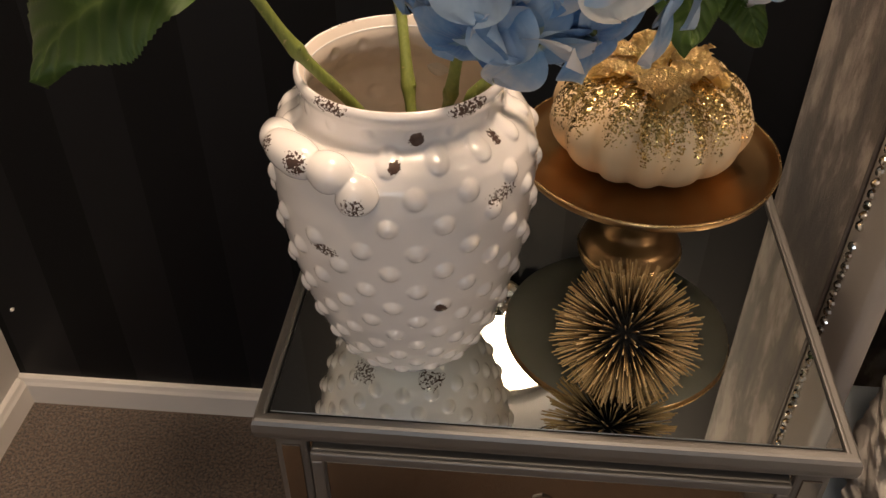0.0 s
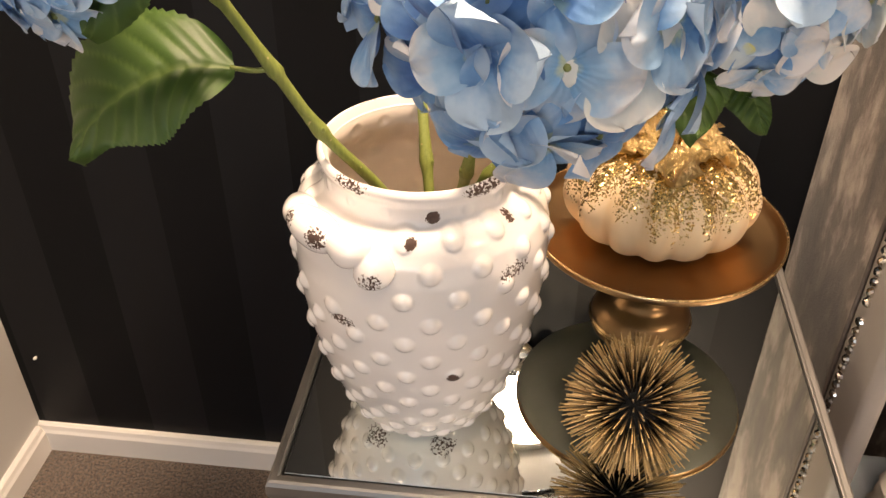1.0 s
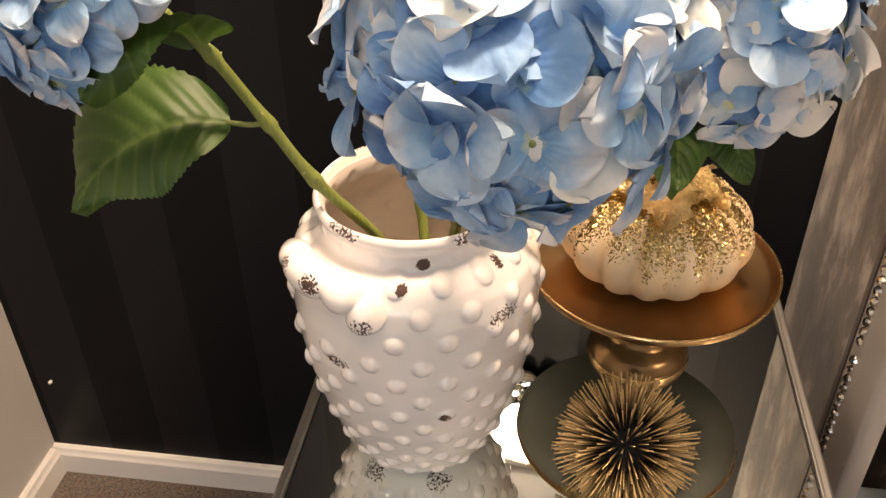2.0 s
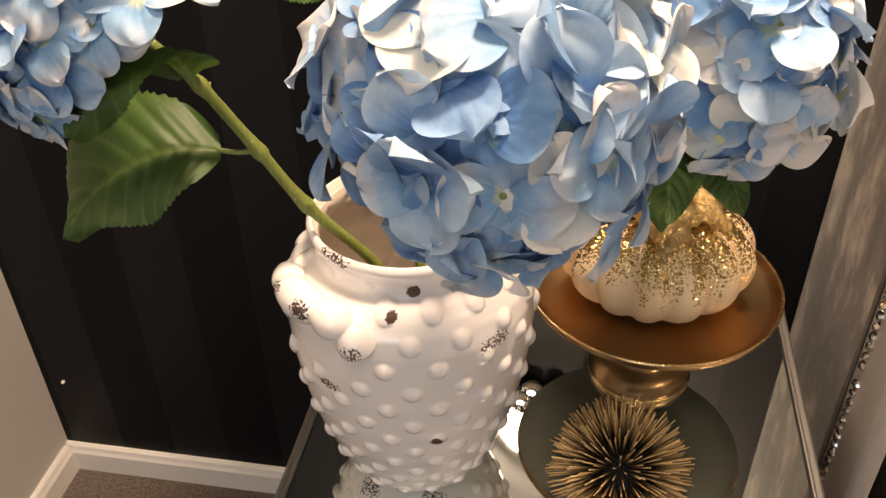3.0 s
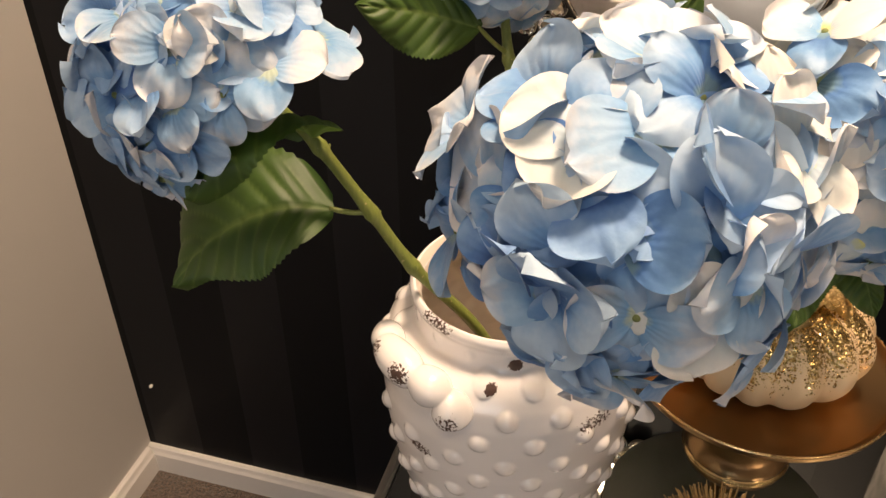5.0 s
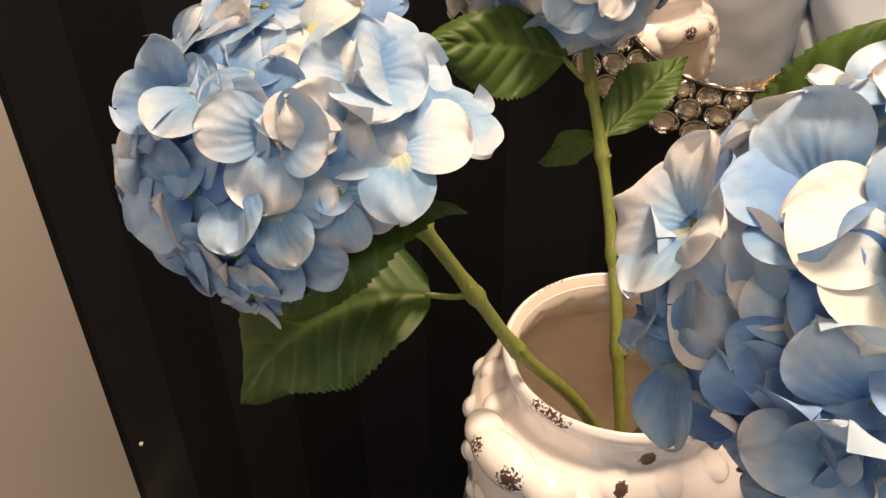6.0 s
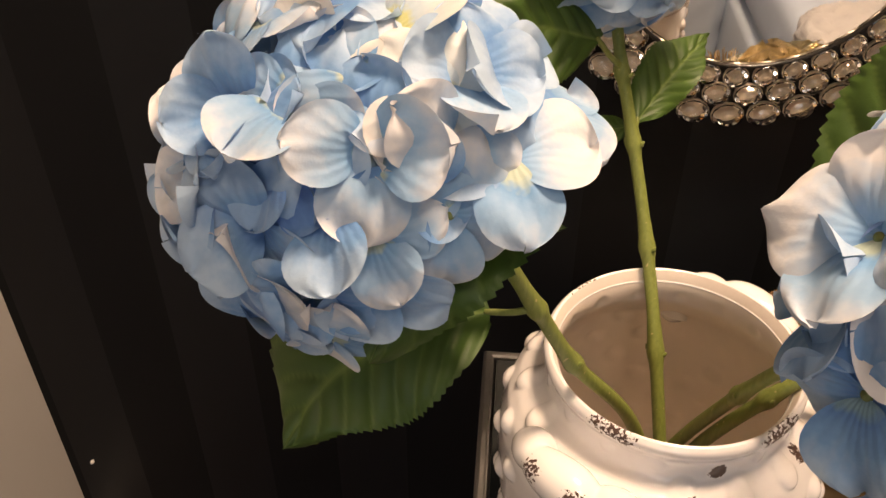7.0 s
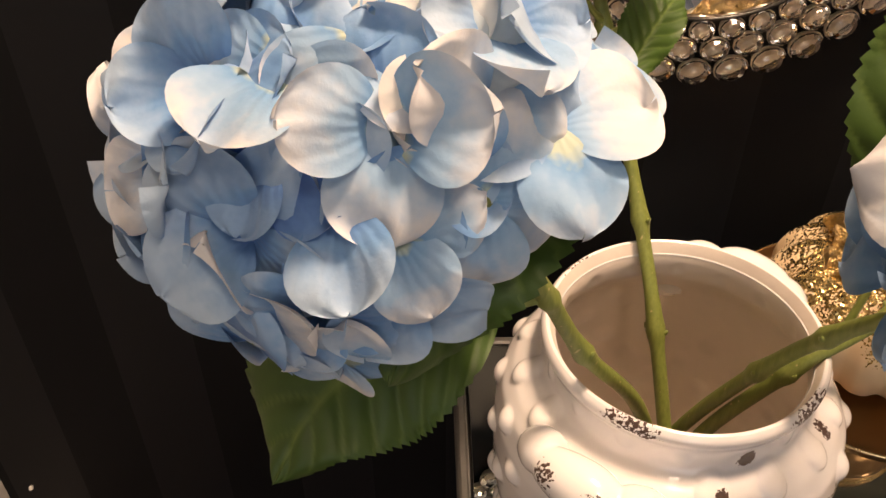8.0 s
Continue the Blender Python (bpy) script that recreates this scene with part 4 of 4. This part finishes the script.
# florets that stand out: azimuth, elevation, paint, size, turn of the first petal, reach
LEAN_FLORETS = [
    (-82, 32, 1, 1.15, -89, 0.84), (-58, 43, 2, 0.95, 41, 0.84), (-20, 42, 0, 1.0, 105, 0.84), (-56, 30, 1, 1.0, 129, 0.84),
    (-66, 66, 2, 1.0, -31, 0.84), (-110, 42, 1, 1.0, 11, 0.84), (-131, 35, 0, 0.95, -131, 0.82), (-136, 9, 0, 0.9, -125, 0.84),
    (-114, 4, 0, 1.05, -140, 0.84), (-93, 14, 0, 1.05, 173, 0.84), (-17, 58, 0, 1.0, -164, 0.84), (-8, 22, 1, 1.1, 95, 0.82, 2.0), (-38, 20, 1, 1.15, 115, 0.86, 3.0),
]
LOW_FLORETS = [
    (-158, 5, 3, 0.9, 59, 0.86), (-143, -13, 0, 0.95, 51, 0.9), (-82, 6, 1, 0.85, 153, 0.84), (-118, -18, 1, 0.95, 80, 0.9, 0.1), (-98, -16, 0, 0.9, 20, 0.88, 0.1),
    (-120, -34, 0, 1.0, -152, 0.98, 0.2), (-98, -36, 1, 0.95, -168, 0.98, 0.1), (-140, -34, 1, 0.9, 40, 0.94, 0.1),
]
# paint imitates light here: paler florets on top, mostly blue in the shaded lower half
FRONT_FLORETS = [
    (-79, 57, 1, 1.12, 157, 0.84), (-112, 52, 2, 1.1, -178, 0.84), (-91, 22, 0, 1.15, -98, 0.84), (-61, 25, 0, 1.15, 90, 0.84),
    (-141, 21, 1, 1.05, -122, 0.84), (-123, 23, 0, 0.85, -136, 0.84), (-125, 0, 3, 0.9, 133, 0.84), (-108, -3, 0, 1.0, 79, 0.84),
    (-82, -6, 1, 0.95, -174, 0.84), (-65, -4, 2, 0.95, 168, 0.84), (-31, 6, 0, 1.0, 99, 0.84), (-18, -21, 0, 1.0, -51, 0.88),
    (-32, -31, 1, 0.95, -53, 0.94), (-8, 34, 2, 1.1, -91, 0.84), (-172, 26, 1, 1.0, 62, 0.93), (-153, -4, 0, 0.9, 58, 0.93),
]
SIDE_FLORETS = [
    (-77, 34, 1, 1.15, 65, 0.84), (-92, -19, 2, 1.0, 85, 0.84), (-121, 36, 2, 1.0, -169, 0.84), (-99, 29, 1, 0.95, -33, 0.84),
    (-64, 5, 0, 1, -162, 0.84), (-33, 9, 2, 0.95, 128, 0.84), (-63, -17, 1, 0.9, 115, 0.84), (-100, -2, 2, 0.9, -86, 0.84),
    (-88, -43, 1, 0.8, 174, 0.84), (-156, 55, 2, 1.1, 122, 0.84), (1, 34, 0, 0.9, 115, 0.84), (-3, 56, 1, 1, 121, 0.84),
    (-142, 35, 2, 1.05, 0, 1.06), (-160, 50, 2, 1.05, 40, 1.12), (170, 40, 2, 1.0, 0, 1.12),
]
hydrangea("pale blue hydrangea leaning over the cabinet corner", [(0.030, 0.412, FLOOR_Z + 0.015), (0.012, 0.402, 0.74), (-0.025, 0.372, 0.86), (-0.072, 0.339, 0.944), (-0.099, 0.321, 1.004), (-0.127, 0.300, 1.068), (-0.150, 0.29, 1.10)],
          (0.944, 1.004, 1.066), (-0.177, 0.277, 1.133), 0.090, 92, 24, (5, 4, 1.6, 1.0), silk=0.80,
          floor_at=0.22, grow_to=(-0.55, -0.45, 0.70), keys=LEAN_FLORETS + LOW_FLORETS, leaves=[
              ([(-0.124, 0.312, 1.008), (-0.154, 0.295, 1.014), (-0.184, 0.282, 1.005), (-0.210, 0.264, 0.988), (-0.227, 0.245, 0.963)], (0.30, -0.72, -0.62), 0.056, 0.0, (-0.1, 0.32, 1.005)),
              ([(-0.128, 0.297, 1.074), (-0.130, 0.276, 1.098), (-0.141, 0.252, 1.110), (-0.157, 0.226, 1.102), (-0.170, 0.202, 1.076)], (0.90, -0.10, 0.12), 0.056, 0.05, (-0.127, 0.300, 1.068)),
          ])
hydrangea("blue hydrangea with white edged petals in front", [(0.0, 0.43, FLOOR_Z + 0.02), (0.012, 0.405, 0.78), (0.036, 0.370, 0.886), (0.052, 0.315, 0.985), (0.072, 0.255, 1.06)],
          (0.90, 0.97), (0.092, 0.217, 1.112), 0.102, 96, 8, (7, 2.8, 0.8, 2.2),
          keys=FRONT_FLORETS + [(-62, -42, 0, 0.85, 173, 0.90), (-111, -41, 0, 0.85, -152, 0.97), (-86, -40, 1, 0.85, 120, 0.94), (3, 60, 2, 1.1, -147, 0.84)],
          leaves=[([(0.070, 0.332, 1.035), (0.073, 0.342, 1.085), (0.086, 0.352, 1.135), (0.108, 0.360, 1.180)], (0.80, -0.45, -0.2), 0.038, 0.08, (0.051, 0.318, 0.98))])
hydrangea("pale cream and blue hydrangea above the pumpkin", [(0.0, 0.40, FLOOR_Z + 0.02), (0.02, 0.385, 0.80), (0.058, 0.362, 0.902), (0.105, 0.372, 0.933), (0.18, 0.392, 0.985), (0.225, 0.405, 1.015)],
          (0.90, 0.94), (0.245, 0.402, 1.066), 0.087, 66, 33, (3, 4, 4, 0.5), keys=SIDE_FLORETS, squash=1.15,
          leaves=[
              ([(0.238, 0.40, 0.992), (0.255, 0.388, 0.972), (0.268, 0.374, 0.945)], (0.9, 0.3, 0.3), 0.020, 0.10, (0.20, 0.398, 1.0)),
              ([(0.214, 0.390, 0.996), (0.205, 0.352, 0.995), (0.205, 0.308, 0.975)], (0.95, 0.0, -0.25), 0.034, 0.10, (0.18, 0.392, 0.985)),
          ])
# mix weighted to cream and pale so strong light on this head is painted in
hydrangea("tall pale blue hydrangea at the back of the vase", [(0.018, 0.365, FLOOR_Z + 0.015), (0.012, 0.385, 0.76), (-0.003, 0.430, 0.868), (-0.015, 0.474, 0.934), (-0.031, 0.508, 1.0), (-0.045, 0.528, 1.052), (-0.055, 0.545, 1.10)],
          (0.868, 0.934, 1.0, 1.045), (-0.072, 0.560, 1.145), 0.092, 50, 52, (1.5, 4, 5, 0.3), floor_at=-0.75,
          keys=[(95, -58, 2, 0.8, 150, 1.12), (-35, -60, 1, 0.9, 170, 0.86), (150, -55, 1, 0.9, 180, 0.95), (40, -62, 1, 0.85, 160, 0.95)],
          leaves=[
              ([(-0.030, 0.515, 1.012), (0.0, 0.565, 1.028), (0.030, 0.615, 1.035)], (0.76, -0.33, -0.56), 0.024, 0.15, (-0.032, 0.508, 1.0)),
              ([(-0.036, 0.515, 1.008), (-0.058, 0.535, 0.990), (-0.084, 0.562, 0.955)], (-0.26, 0.46, 0.85), 0.015, 0.15, (-0.032, 0.508, 1.0)),
              ([(-0.064, 0.505, 1.078), (-0.105, 0.478, 1.098), (-0.150, 0.445, 1.112)], (0.02, 0.47, 0.88), 0.034, 0.05, (-0.045, 0.526, 1.05)),
          ])
